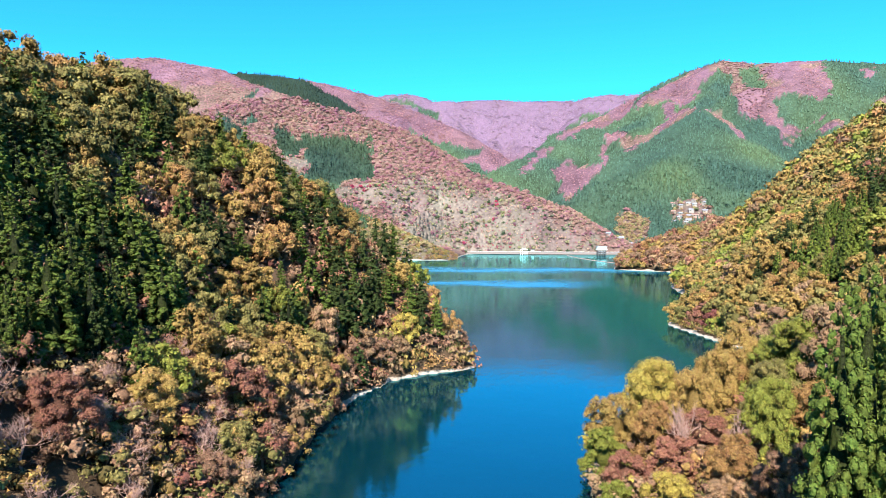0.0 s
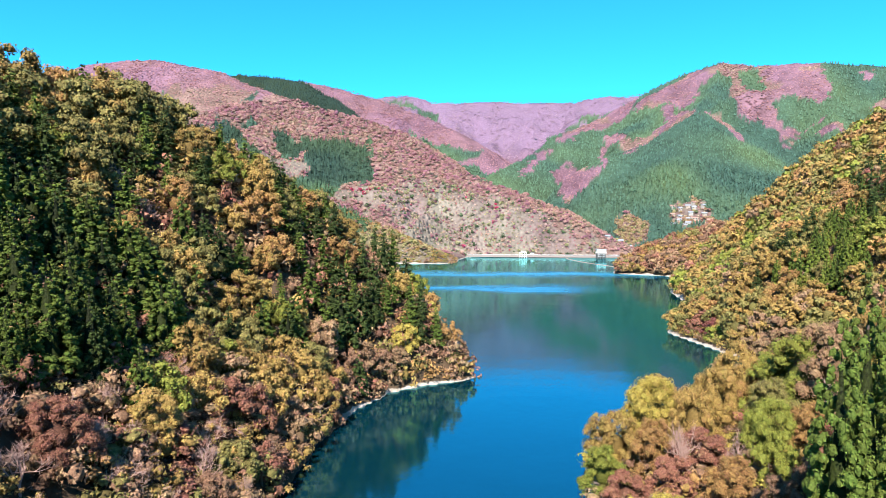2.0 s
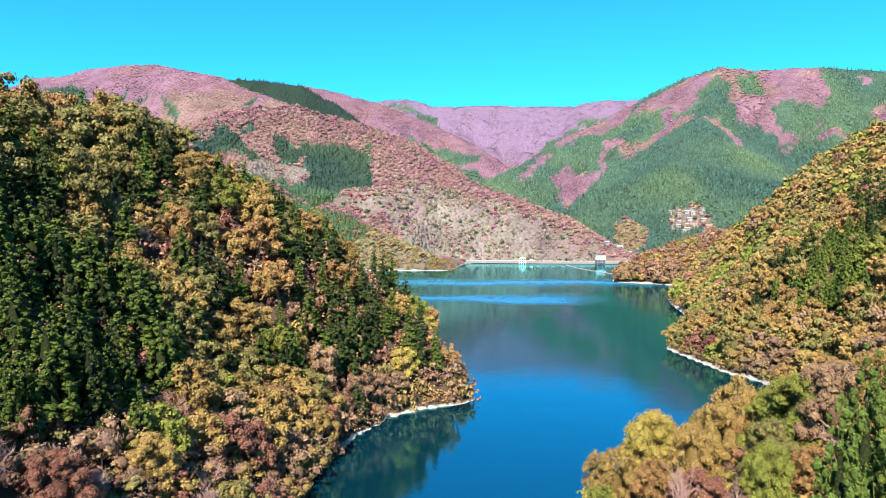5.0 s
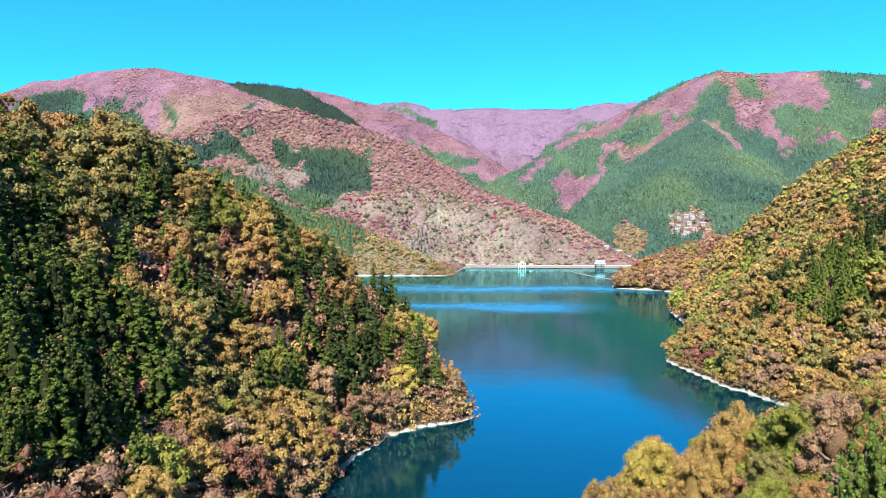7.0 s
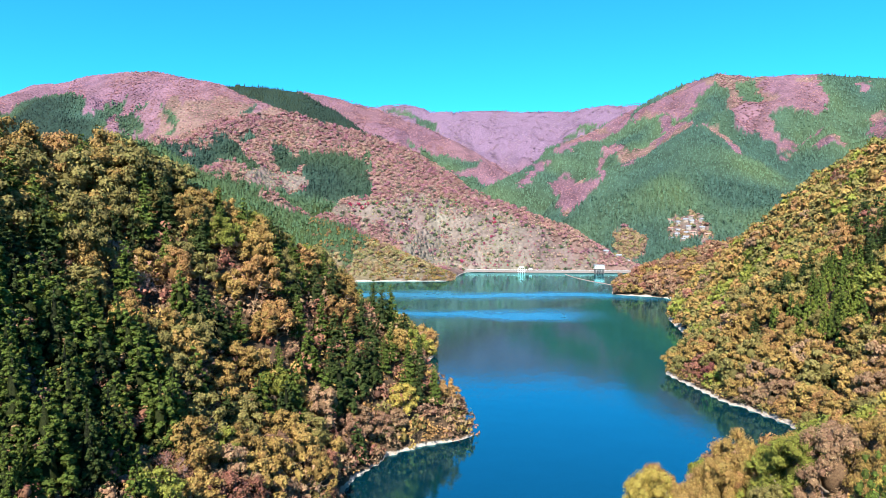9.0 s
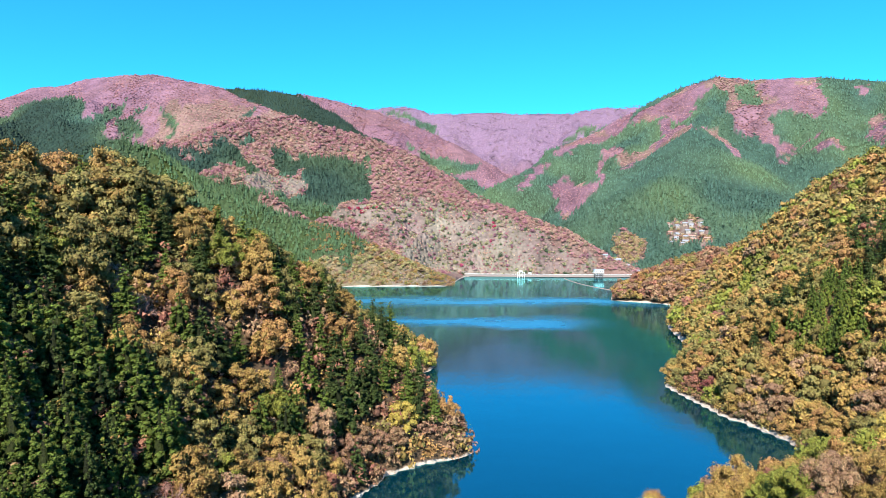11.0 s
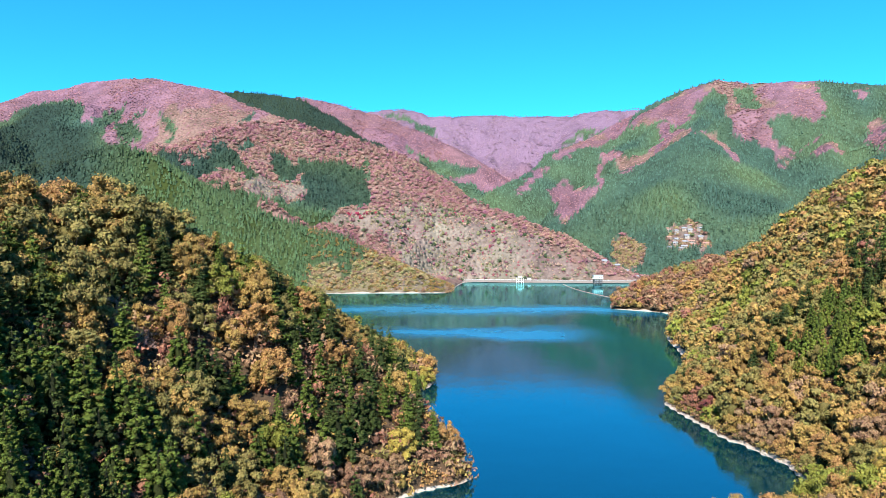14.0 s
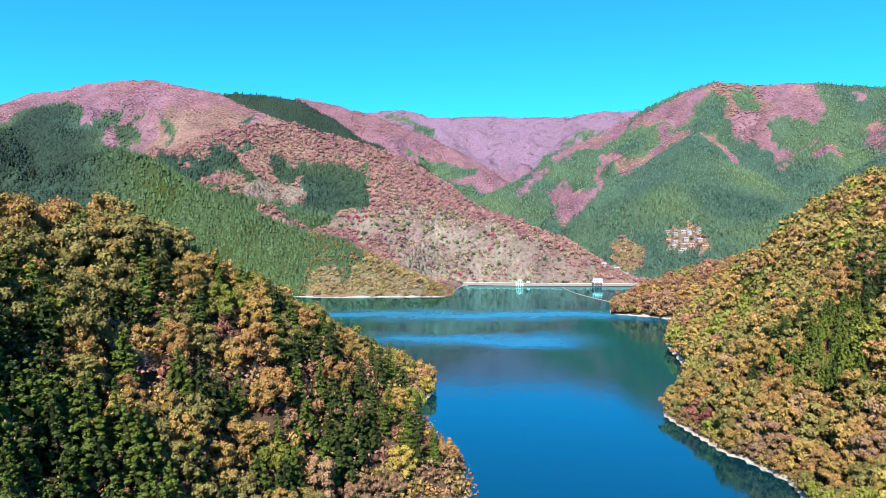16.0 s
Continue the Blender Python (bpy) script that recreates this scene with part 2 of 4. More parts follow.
RIDGES = {
    "east": (0.62, [(733, 2400, 547), (858, 2280, 605), (953, 2150, 619), (1034, 2100, 592), (1179, 1980, 567), (1326, 1880, 532), (1800, 1500, 432)]),
    "east_west_arm": (0.62, [(733, 2400, 535), (567, 2250, 441), (362, 2000, 327), (197, 1800, 227), (100, 1650, 166)]),
    "east_spur": (0.60, [(953, 2150, 617), (800, 1900, 455), (690, 1690, 350), (628, 1615, 342), (560, 1490, 262), (470, 1300, 135), (432, 1180, 62)]),
    "east_far_spur": (0.60, [(1179, 1980, 560), (1050, 1700, 385), (900, 1450, 250), (760, 1250, 120)]),
    "east_near_spur": (0.6, [(1326, 1880, 530), (1200, 1500, 400), (1020, 1150, 240), (800, 900, 150)]),
    "north": (0.6, [(-598, 3800, 790), (-320, 3700, 822), (-186, 3650, 812), (-55, 3600, 762), (393, 3600, 772), (714, 3600, 764), (850, 3500, 771), (1038, 3400, 768), (1600, 3200, 724)]),
    "north_spur": (0.6, [(393, 3600, 748), (380, 3300, 560), (300, 2900, 370)]),
    "north_gully_spur": (0.6, [(-55, 3600, 757), (60, 3300, 600), (150, 2900, 420), (210, 2500, 260)]),
    "north_west": (0.6, [(-800, 2900, 656), (-571, 2600, 646), (-417, 2650, 629), (-281, 2700, 604), (-86, 2600, 517), (50, 2450, 434), (156, 2250, 294)]),
    "dark": (0.58, [(-785, 2200, 572), (-624, 2150, 565), (-457, 2080, 523), (-315, 2000, 426), (-232, 1900, 330)]),
    "west": (0.58, [(-2000, 1900, 415), (-1307, 1900, 471), (-1160, 1880, 504), (-1027, 1850, 524), (-809, 1800, 527), (-614, 1700, 467), (-436, 1500, 379),
             (-276, 1430, 315), (-171, 1400, 280), (-100, 1370, 254), (26, 1250, 165), (131, 1190, 119), (227, 1140, 78), (279, 1100, 39)]),
    "west_spur": (0.58, [(-809, 1800, 512), (-790, 1550, 345), (-760, 1350, 225), (-700, 1180, 150)]),
    "west_far_spur": (0.58, [(-1160, 1880, 489), (-1130, 1600, 330), (-1050, 1350, 200)]),
    "middle_spur": (0.58, [(-436, 1500, 364), (-400, 1330, 270), (-340, 1180, 178), (-300, 1090, 110)]),
    "low": (0.52, [(-1300, 1250, 150), (-792, 1150, 148), (-649, 1080, 177), (-518, 1020, 218), (-393, 990, 151), (-279, 960, 111), (-147, 930, 73), (-62, 900, 45), (-13, 870, 19)]),
}


def height(x, y):
    """The ground's height; the lake lies at 0."""
    far = step(500, 900, y)
    wx, wy = x + 25 * fbm(x / 150, y / 150, 3, 30) * far, y + 25 * fbm(x / 150, y / 150, 3, 40) * far
    ground = np.full(x.shape, -14.0)
    # near shores
    d = inland(x + 1.5 * vnoise(x / 7, y / 7, 5), y + 1.5 * vnoise(x / 7, y / 7, 6), LEFT_SHORE)
    slope = 1.02 + 0.6 * step(150, 188, y) * step(300, 240, y)
    cap = np.interp(x, [-700, -250, -132, -97, -64, -47, -22, -6, 8, 14], [120, 88, 77, 73, 63, 54, 41, 27, 7, 3])
    cap = cap + 3 * vnoise(x / 19, y / 19, 7) - 0.55 * np.maximum(0, np.minimum(y, 250) - 196)
    up = 1.4 + slope * np.maximum(d - 2, 0) + 2.2 * vnoise(x / 15, y / 15, 8) * step(5, 25, d)
    blend = 6.0
    left = -blend * np.logaddexp(-up / blend, -cap / blend)
    ground = np.maximum(ground, np.where(d > 0, np.maximum(left, np.where(y < 150, 1.3, 0.5) * np.minimum(d, 3)), np.maximum(-14, 0.5 * d)))
    d = inland(x + 1.5 * vnoise(x / 9, y / 9, 9), y + 1.5 * vnoise(x / 9, y / 9, 10), RIGHT_SHORE)
    slope = np.interp(y, [0, 60, 130, 200, 260, 330, 420, 470, 560, 650, 1000], [0.35, 0.4, 0.55, 0.9, 0.8, 0.75, 0.92, 0.98, 0.72, 0.5, 0.25])
    cap = np.interp(y, [0, 130, 250, 430, 560, 700, 1000], [70, 110, 125, 118, 100, 48, 25])
    up = 1.2 + slope * np.maximum(d - 4, 0) * (0.55 + 0.45 * step(0, 40, d)) + 3 * vnoise(x / 26, y / 26, 11) * step(5, 40, d)
    blend = 10.0
    right = -blend * np.logaddexp(-up / blend, -cap / blend)
    ground = np.maximum(ground, np.where(d > 0, np.maximum(right, 0.4 * np.minimum(d, 4)), np.maximum(-14, 0.5 * d)))
    # the mountains
    m = np.full(x.shape, -60.0)
    gully = 1 - np.abs(fbm(x / 190, y / 190, 4, 20))
    for name, (slope, line) in RIDGES.items():
        if name != "low":
            m = np.maximum(m, ridge(wx, wy, line, slope * (0.70 + 0.44 * gully)))
    low = ridge(wx, wy, RIDGES["low"][1], RIDGES["low"][0] * (0.70 + 0.44 * gully))

    def foot(b):
        b = np.maximum(b - 18, 0)
        return 0.95 * b + 0.006 * b**2

    # lake basin in front of the mountains
    shore = 835 + 9 * vnoise(x / 40, y * 0 + 1, 50) + np.maximum(0, -150 - x) * 0.1
    back = y - shore - 215 * step(4, 45, x)
    plain = np.clip(0.14 * back, -14, 3.0) + 0.06 * np.clip(back - 25, 0, 300)
    m = np.minimum(m, plain + foot(y - shore - 205 * step(-170, 10, x)))
    low = np.minimum(low, plain + foot(back))
    m = np.where(back > 0, np.maximum(np.maximum(m, low), plain), np.clip(0.14 * back, -14, 0))
    ground = np.where(y > 700, np.maximum(ground, m), ground)
    ground = np.maximum(ground, ridge(x, y, [(-800, 380, 130), (-1000, 950, 190)], 0.5))
    # hills that close the lake behind
    d, z = to_line(x, y, [(-900, -150, 170), (-300, -620, 190), (400, -600, 200), (900, -100, 180)])
    ground = np.where(y < 0, np.maximum(ground, z - 0.5 * d), ground)
    return ground


# ---- what grows where on the mountains ----
PINK, CONIFER, ORANGE_WOOD, GRASS = 0, 1, 2, 3
# growth colours leaned to blue: distance haze painted into them
WOOD_COLOURS = np.array([(0.212, 0.118, 0.165), (0.042, 0.086, 0.064), (0.215, 0.140, 0.120), (0.238, 0.212, 0.168)])
GREEN_PATCHES = [
    [(-1140, 1560), (-1088, 1610), (-1089, 1642), (-1051, 1682), (-942, 1642), (-842, 1524), (-837, 1503), (-851, 1481), (-834, 1469), (-804, 1466), (-806, 1554), (-787, 1595),
     (-783, 1579), (-778, 1524), (-776, 1470), (-736, 1418), (-696, 1434), (-657, 1403), (-473, 1030), (-548, 975), (-583, 931), (-774, 1121), (-1200, 1200)],
    [(-776, 1521), (-727, 1512), (-677, 1446), (-687, 1442), (-722, 1425)],
    [(-763, 1576), (-694, 1503), (-691, 1489), (-725, 1509)],
    [(-654, 1490), (-640, 1484), (-591, 1431), (-602, 1420), (-628, 1452)],
    [(-463, 1447), (-440, 1479), (-431, 1451)],
    [(-135, 2450), (6, 2311), (146, 2246), (85, 2215), (-30, 2150)],
    [(-279, 1296), (-235, 1326), (-154, 1315), (-132, 1192), (-211, 1112), (-244, 1133)],
    [(-327, 1028), (-339, 1066), (-246, 1141), (-211, 1112), (-149, 1078), (-229, 1084)],
]
BROKEN_GREEN = [(-594, 1336), (-550, 1320), (-471, 1249), (-479, 1308), (-442, 1315), (-417, 1343), (-387, 1262), (-363, 1262), (-347, 1317), (-332, 1368), (-316, 1303), (-253, 1308),
                (-230, 1189), (-257, 1233), (-324, 1226), (-336, 1111), (-385, 1223), (-424, 1214), (-434, 1158), (-471, 1189), (-435, 1022)]
NORTH_PATCHES = [
    [(-366, 3667), (-247, 3604), (-22, 3392), (-6, 3307), (-176, 3459)],
    [(615, 3179), (769, 3248), (794, 3200), (736, 3179), (636, 3162)],
]
PINK_PATCHES = [
    [(674, 2225), (797, 2251), (890, 2254), (935, 2147), (994, 2230), (1122, 2198), (1217, 2137), (1178, 1981), (1110, 1851), (1092, 1773), (1048, 1724), (991, 1757), (981, 1787), (910, 1755),
     (867, 1778), (786, 1682), (786, 1702), (874, 1931), (908, 2012), (897, 2059), (849, 2045), (824, 2055), (744, 1881), (730, 1922), (715, 2047), (689, 2128), (660, 2176)],
    [(862, 1845), (886, 1779), (910, 1755), (889, 1663), (907, 1650), (996, 1643), (972, 1619), (929, 1643), (865, 1596), (845, 1597), (859, 1631), (838, 1682), (790, 1681)],
    [(408, 2261), (638, 2400), (800, 2400), (680, 2240), (622, 2179), (520, 2149), (381, 1998), (358, 1994)],
    [(699, 2046), (715, 1989), (695, 1893), (679, 1943)],
    [(531, 1875), (578, 1842), (620, 1854), (707, 1939), (726, 1837), (706, 1745), (632, 1598), (668, 1830), (546, 1610), (493, 1597), (456, 1597)],
    [(713, 1737), (724, 1700), (747, 1635), (737, 1534), (707, 1480), (701, 1532), (707, 1658)],
    [(491, 1985), (552, 2103), (593, 2115), (551, 1894), (544, 1822), (455, 1605), (535, 1920), (525, 2000), (500, 1948), (386, 1491), (377, 1478), (367, 1484), (473, 1932)],
    [(294, 1776), (344, 1850), (395, 1865), (348, 1497), (374, 1479), (343, 1475), (295, 1426), (283, 1522), (315, 1738)],
    [(200, 1749), (233, 1800), (312, 1948), (340, 1963), (323, 1924), (259, 1785)],
    [(1220, 1873), (1272, 1894), (1233, 1814), (1186, 1806)],
    [(1157, 1721), (1184, 1709), (1181, 1674), (955, 1352), (1056, 1558)],
    [(932, 1577), (982, 1541), (949, 1489), (902, 1514)],
]
GREEN_IN_PINK = [[(961, 2060), (1019, 2092), (971, 1932), (905, 1858), (923, 1977)]]
TERRACES = [(-204, 1101), (-157, 1133), (-92, 1176), (-22, 1155), (43, 1171), (108, 1167), (148, 1123), (190, 1100), (290, 1060), (22, 1036), (-9, 935), (-32, 947), (-83, 1053), (-135, 1072)]
CLEARING = [(-331, 1084), (-350, 1197), (-322, 1227), (-262, 1229), (-256, 1187), (-280, 1141), (-307, 1051)]
YARD = [(451, 1250), (494, 1255), (510, 1195), (492, 1140), (453, 1141), (425, 1184)]
ORCHARD = [(349, 1298), (366, 1289), (395, 1214), (382, 1175), (351, 1151), (294, 1072), (330, 1180)]
EAST = {"east", "east_west_arm", "east_spur", "east_far_spur", "east_near_spur", "low", "dark"}


def old_growth(x, y):
    """How far the conifers are old, dark ones rather than young plantation."""
    d = np.maximum(inland(x, y, GREEN_PATCHES[0]), -to_line(x, y, RIDGES["dark"][1])[0] + 230)
    low = step(-20, 60, 170 - to_line(x, y, RIDGES["low"][1])[0]) * (0.15 + 0.6 * step(-430, -600, x))
    patch = np.zeros(x.shape, bool)
    for ring in GREEN_PATCHES[1:5] + GREEN_PATCHES[6:7] + [BROKEN_GREEN]:
        patch |= inside(x, y, ring)
    return np.maximum(np.maximum(step(-20, 60, d), low), 0.6 * patch)


def plantation(x, y):
    """How far the conifers are the young, yellow-green ones of the low hill by the lake."""
    return step(0, 60, 190 - to_line(x, y, RIDGES["low"][1])[0]) * step(-620, -430, x)


def cover(x, y):
    """The kind of growth at each place."""
    x = x + 14 * fbm(x / 24, y / 24, 4, 60)
    y = y + 26 * fbm(x / 24, y / 24, 4, 70)
    top, who = np.full(x.shape, -1e9), np.zeros(x.shape, int)
    for k, (name, (slope, line)) in enumerate(RIDGES.items()):
        h = ridge(x, y, line, slope)
        who, top = np.where(h > top, k, who), np.maximum(h, top)
    names = list(RIDGES)
    kind = np.where(np.isin(who, [k for k, n in enumerate(names) if n in EAST]), CONIFER, PINK)
    warm = (np.isin(who, [names.index("west"), names.index("middle_spur")])) & (top < 375 + 50 * vnoise(x / 60, y / 60, 61)) & (x > -640)
    kind = np.where(warm, ORANGE_WOOD, kind)
    for ring in GREEN_PATCHES + NORTH_PATCHES:
        kind = np.where(inside(x, y, ring), CONIFER, kind)
    broken = inside(x, y, BROKEN_GREEN) & (vnoise(x / 38, y / 38, 62) < 0.3)
    kind = np.where(broken, CONIFER, kind)
    lone = (kind == ORANGE_WOOD) & (vnoise(x / 16, y / 16, 67) > 0.62) & (y < 1330) & (x < -120)
    kind = np.where(lone, CONIFER, kind)
    east = np.isin(who, [k for k, n in enumerate(names) if n.startswith("east")])
    for ring in PINK_PATCHES:
        kind = np.where(inside(x, y, ring) & east, np.where(vnoise(x / 70, y / 70, 64) > 0.35, ORANGE_WOOD, PINK), kind)
    for ring in GREEN_IN_PINK:
        kind = np.where(inside(x, y, ring), CONIFER, kind)
    kind = np.where(inside(x, y, ORCHARD), ORANGE_WOOD, kind)
    kind = np.where(inside(x, y, YARD), np.where(vnoise(x / 12, y / 12, 66) > 0.25, ORANGE_WOOD, GRASS), kind)
    for ring in (TERRACES, CLEARING):
        kind = np.where(inside(x, y, ring), GRASS, kind)
    low = (names.index("low") == who) & (top < 24 + 14 * vnoise(x / 40, y / 40, 65) + 32 * step(-230, -70, x))
    kind = np.where(low, ORANGE_WOOD, kind)
    return np.where((y < 905) & (y > 700) & (top < 13), GRASS, kind)


# ---- the ground sheet and the lake ----
view = np.radians(np.linspace(-43, 43, 420))
rest = np.radians(np.linspace(43, 317, 52)[1:-1])
turn = np.concatenate([view, rest])
rings = np.concatenate([np.geomspace(22, 900, 180)[:-1], np.geomspace(900, 2600, 150)[:-1], np.geomspace(2600, 4850, 54)])
A, R = np.meshgrid(turn, rings)
gx, gy = R * np.sin(A), R * np.cos(A)
gz = height(gx.ravel(), gy.ravel()).reshape(gx.shape)
gz = gz + np.where(gz > 3, np.minimum(R * 0.0012, 3) * vnoise(gx / (R * 0.02 + 3), gy / (R * 0.02 + 3), 80), 0)
kinds = cover(gx.ravel(), gy.ravel())
tone = WOOD_COLOURS[kinds] * (0.85 + 0.25 * vnoise(gx.ravel() / 35, gy.ravel() / 35, 81))[:, None]
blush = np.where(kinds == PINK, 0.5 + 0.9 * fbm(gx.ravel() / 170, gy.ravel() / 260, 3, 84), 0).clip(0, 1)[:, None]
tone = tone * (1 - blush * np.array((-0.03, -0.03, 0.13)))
# lilac mixed into the farthest woods' ground colour as air haze
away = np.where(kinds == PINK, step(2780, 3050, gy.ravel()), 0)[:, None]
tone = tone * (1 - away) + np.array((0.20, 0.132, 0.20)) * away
green = np.where(kinds == CONIFER, 0.5 + 0.8 * vnoise(gx.ravel() / 120, gy.ravel() / 120, 82), 0).clip(0, 1)[:, None]
tone = tone + green * np.array((0.03, 0.035, 0.0))
tone = tone + np.where(kinds == CONIFER, plantation(gx.ravel(), gy.ravel()), 0)[:, None] * np.array((-0.016, -0.036, -0.036))
tone = np.where(((kinds == ORANGE_WOOD) & (gy.ravel() < 960))[:, None], np.array((0.17, 0.14, 0.085)), tone)
old = np.where(kinds == CONIFER, old_growth(gx.ravel(), gy.ravel()), 0)[:, None]
tone = tone * (1 - old) + np.array((0.021, 0.042, 0.032)) * old
dry = np.where(kinds == GRASS, 0.5 + 0.9 * fbm(gx.ravel() / 45, gy.ravel() / 30, 3, 83), 0).clip(0, 1)[:, None]
tone = tone - dry * np.array((0.02, 0.05, 0.02))
litter = np.array((0.085, 0.058, 0.036))
near = ((gy < 700) & (np.abs(gx) < 1000)).ravel()
tone = np.where(near[:, None], litter, tone)
verts = np.concatenate([np.stack([gx, gy, gz], -1).reshape(-1, 3), [(0, 0, -14)]])
n, m = len(turn), len(rings)
i, j = np.meshgrid(np.arange(n), np.arange(m - 1))
i2 = (i + 1) % n
faces = np.stack([j * n + i, (j + 1) * n + i, (j + 1) * n + i2, j * n + i2], -1).reshape(-1, 4)
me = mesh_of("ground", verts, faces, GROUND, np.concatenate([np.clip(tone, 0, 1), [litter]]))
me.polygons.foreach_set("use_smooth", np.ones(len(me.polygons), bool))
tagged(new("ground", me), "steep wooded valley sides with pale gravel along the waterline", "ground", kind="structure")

bm = bmesh.new()
bmesh.ops.create_grid(bm, x_segments=12, y_segments=12, size=1, matrix=Matrix.Translation((0, 300, 0)) @ Matrix.Diagonal((930, 900, 1, 1)))
me = bpy.data.meshes.new("water")
bm.to_mesh(me)
bm.free()
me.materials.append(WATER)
tagged(new("water", me), "calm blue-green reservoir lake mirroring the hills and the sky", "lake", kind="structure")


# ---- trees ----
def frame_of(nrm, rng):
    t = np.cross(nrm, rng.normal(size=nrm.shape))
    t /= np.linalg.norm(t, axis=1, keepdims=True) + 1e-9
    return t, np.cross(nrm, t)


def sprays(pos, nrm, size, rng):
    """A small three-cornered spray of leaves at each place, facing along nrm."""
    nrm = nrm / (np.linalg.norm(nrm, axis=1, keepdims=True) + 1e-9)
    t, b = frame_of(nrm, rng)
    s = (size * rng.uniform(0.7, 1.35, len(pos)))[:, None]
    v = np.stack([pos + t * s * 1.15, pos + (b * 0.8 - t * 0.5) * s, pos - (b * 0.8 + t * 0.5) * s], 1).reshape(-1, 3)
    return v, np.arange(len(v)).reshape(-1, 3)


def split(quads):
    return np.concatenate([quads[:, (0, 1, 2)], quads[:, (0, 2, 3)]])


G = (1 + 5**0.5) / 2
ICO = np.array([(-1, G, 0), (1, G, 0), (-1, -G, 0), (1, -G, 0), (0, -1, G), (0, 1, G), (0, -1, -G), (0, 1, -G), (G, 0, -1), (G, 0, 1), (-G, 0, -1), (-G, 0, 1)]) / math.hypot(1, G)
ICO_FACES = np.array([(0, 11, 5), (0, 5, 1), (0, 1, 7), (0, 7, 10), (0, 10, 11), (1, 5, 9), (5, 11, 4), (11, 10, 2), (10, 7, 6), (7, 1, 8),
                      (3, 9, 4), (3, 4, 2), (3, 2, 6), (3, 6, 8), (3, 8, 9), (4, 9, 5), (2, 4, 11), (6, 2, 10), (8, 6, 7), (9, 8, 1)])


def clumps(mid, rad, rng, flat=0.8, rough=0.2, axis=None, reach=1.0):
    """Dense, ragged tufts of leaf, each drawn out along its axis; what lies buried in a neighbour is left away."""
    k, nv = len(mid), len(ICO)
    ball, face, rad = ICO, ICO_FACES, rad * 0.76
    tilt = rng.normal(size=(k, 1, 3)) * 0.2
    off = (ball[None] + tilt * ball[None, :, :1]) * rng.uniform(1 - rough, 1 + rough, (k, nv, 1)) * rad[:, None, None] * (1, 1, flat)
    if axis is not None:
        off = off + (reach - 1) * (off * axis[:, None]).sum(2, keepdims=True) * axis[:, None]
    v = mid[:, None] + off
    centre = v[:, face].mean(2).reshape(-1, 3)
    gap = np.linalg.norm((centre[:, None] - mid[None]) / (1, 1, flat), axis=2) / rad[None]
    gap[np.arange(len(centre)), np.repeat(np.arange(k), len(face))] = 9
    faces = (face[None] + np.arange(k)[:, None, None] * nv).reshape(-1, 3)
    w = v.reshape(-1, 3)[faces]
    nrm = np.cross(w[:, 1] - w[:, 0], w[:, 2] - w[:, 0])
    down = nrm[:, 2] / (np.linalg.norm(nrm, axis=1) + 1e-12)
    faces = faces[(gap.min(1) > 0.86) & (down > -0.8)]
    used = np.unique(faces)
    index = np.zeros(k * nv, int)
    index[used] = np.arange(len(used))
    # tufts toned below the leaves: the crown's inner shade, put into colour
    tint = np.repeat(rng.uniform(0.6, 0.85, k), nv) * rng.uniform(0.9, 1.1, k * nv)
    return v.reshape(-1, 3)[used], index[faces], tint[used]


def leaves(mid, rad, count, leaf, rng, flat=0.8, lift=0.22, up=0.3, least=0.95, most=1.28):
    """Loose leaf sprays that stand out from the tufts."""
    which = rng.choice(len(mid), count, p=rad**2 / (rad**2).sum())
    d = rng.normal(size=(count, 3)) + (0, 0, up)
    d /= np.linalg.norm(d, axis=1, keepdims=True)
    pos = mid[which] + d * (rad[which] * rng.uniform(least, most, count))[:, None] * (1, 1, flat)
    v, f = sprays(pos, d + 0.34 * rng.normal(size=d.shape) + (0, 0, lift), leaf, rng)
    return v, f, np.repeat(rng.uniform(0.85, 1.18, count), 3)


def merged(*sets):
    v, f = join([(v, f) for v, f, _ in sets])
    return v, f, np.concatenate([t for _, _, t in sets])[:, None] * np.ones(3)


def dome(seed, k, small, count, leaf):
    """A broadleaf crown, one unit in radius and about 1.8 high: shelves of tufts over a dense heart."""
    rng = np.random.default_rng(seed)
    a = np.arange(k) * 2.4 + rng.uniform(-0.5, 0.5, k)
    h = (np.arange(k) + rng.uniform(0.0, 1.0, k)) / k
    out = np.sqrt(np.clip(1 - h**2, 0.02, 1)) * rng.uniform(0.58, 0.86, k)
    mid = np.stack([out * np.cos(a), out * np.sin(a), 0.32 + 1.12 * h * rng.uniform(0.85, 1.1, k)], 1)
    rad = rng.uniform(0.27, 0.42, k) * (13 / k) ** 0.36
    way = rng.normal(size=(k, small, 3)) + np.stack([np.cos(a) * 0.7, np.sin(a) * 0.7, 0 * a + 0.7], 1)[:, None]
    way /= np.linalg.norm(way, axis=2, keepdims=True)
    tuft = (mid[:, None] + way * (rad * 0.72)[:, None, None] * (1, 1, 0.7)).reshape(-1, 3)
    size = np.repeat(rad, small) * rng.uniform(0.38, 0.62, k * small) * (5 / max(small, 1)) ** 0.3
    # in full crowns a lowered core tint paints the shade inside
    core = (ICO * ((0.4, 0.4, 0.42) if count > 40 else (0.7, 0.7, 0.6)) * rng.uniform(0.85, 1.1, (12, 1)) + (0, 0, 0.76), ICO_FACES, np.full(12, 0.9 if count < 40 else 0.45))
    if not small:
        return (*merged(core, leaves(mid, rad, count, leaf, rng, 0.75)), mid)
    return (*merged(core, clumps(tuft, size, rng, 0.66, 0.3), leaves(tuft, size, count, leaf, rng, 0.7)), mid)


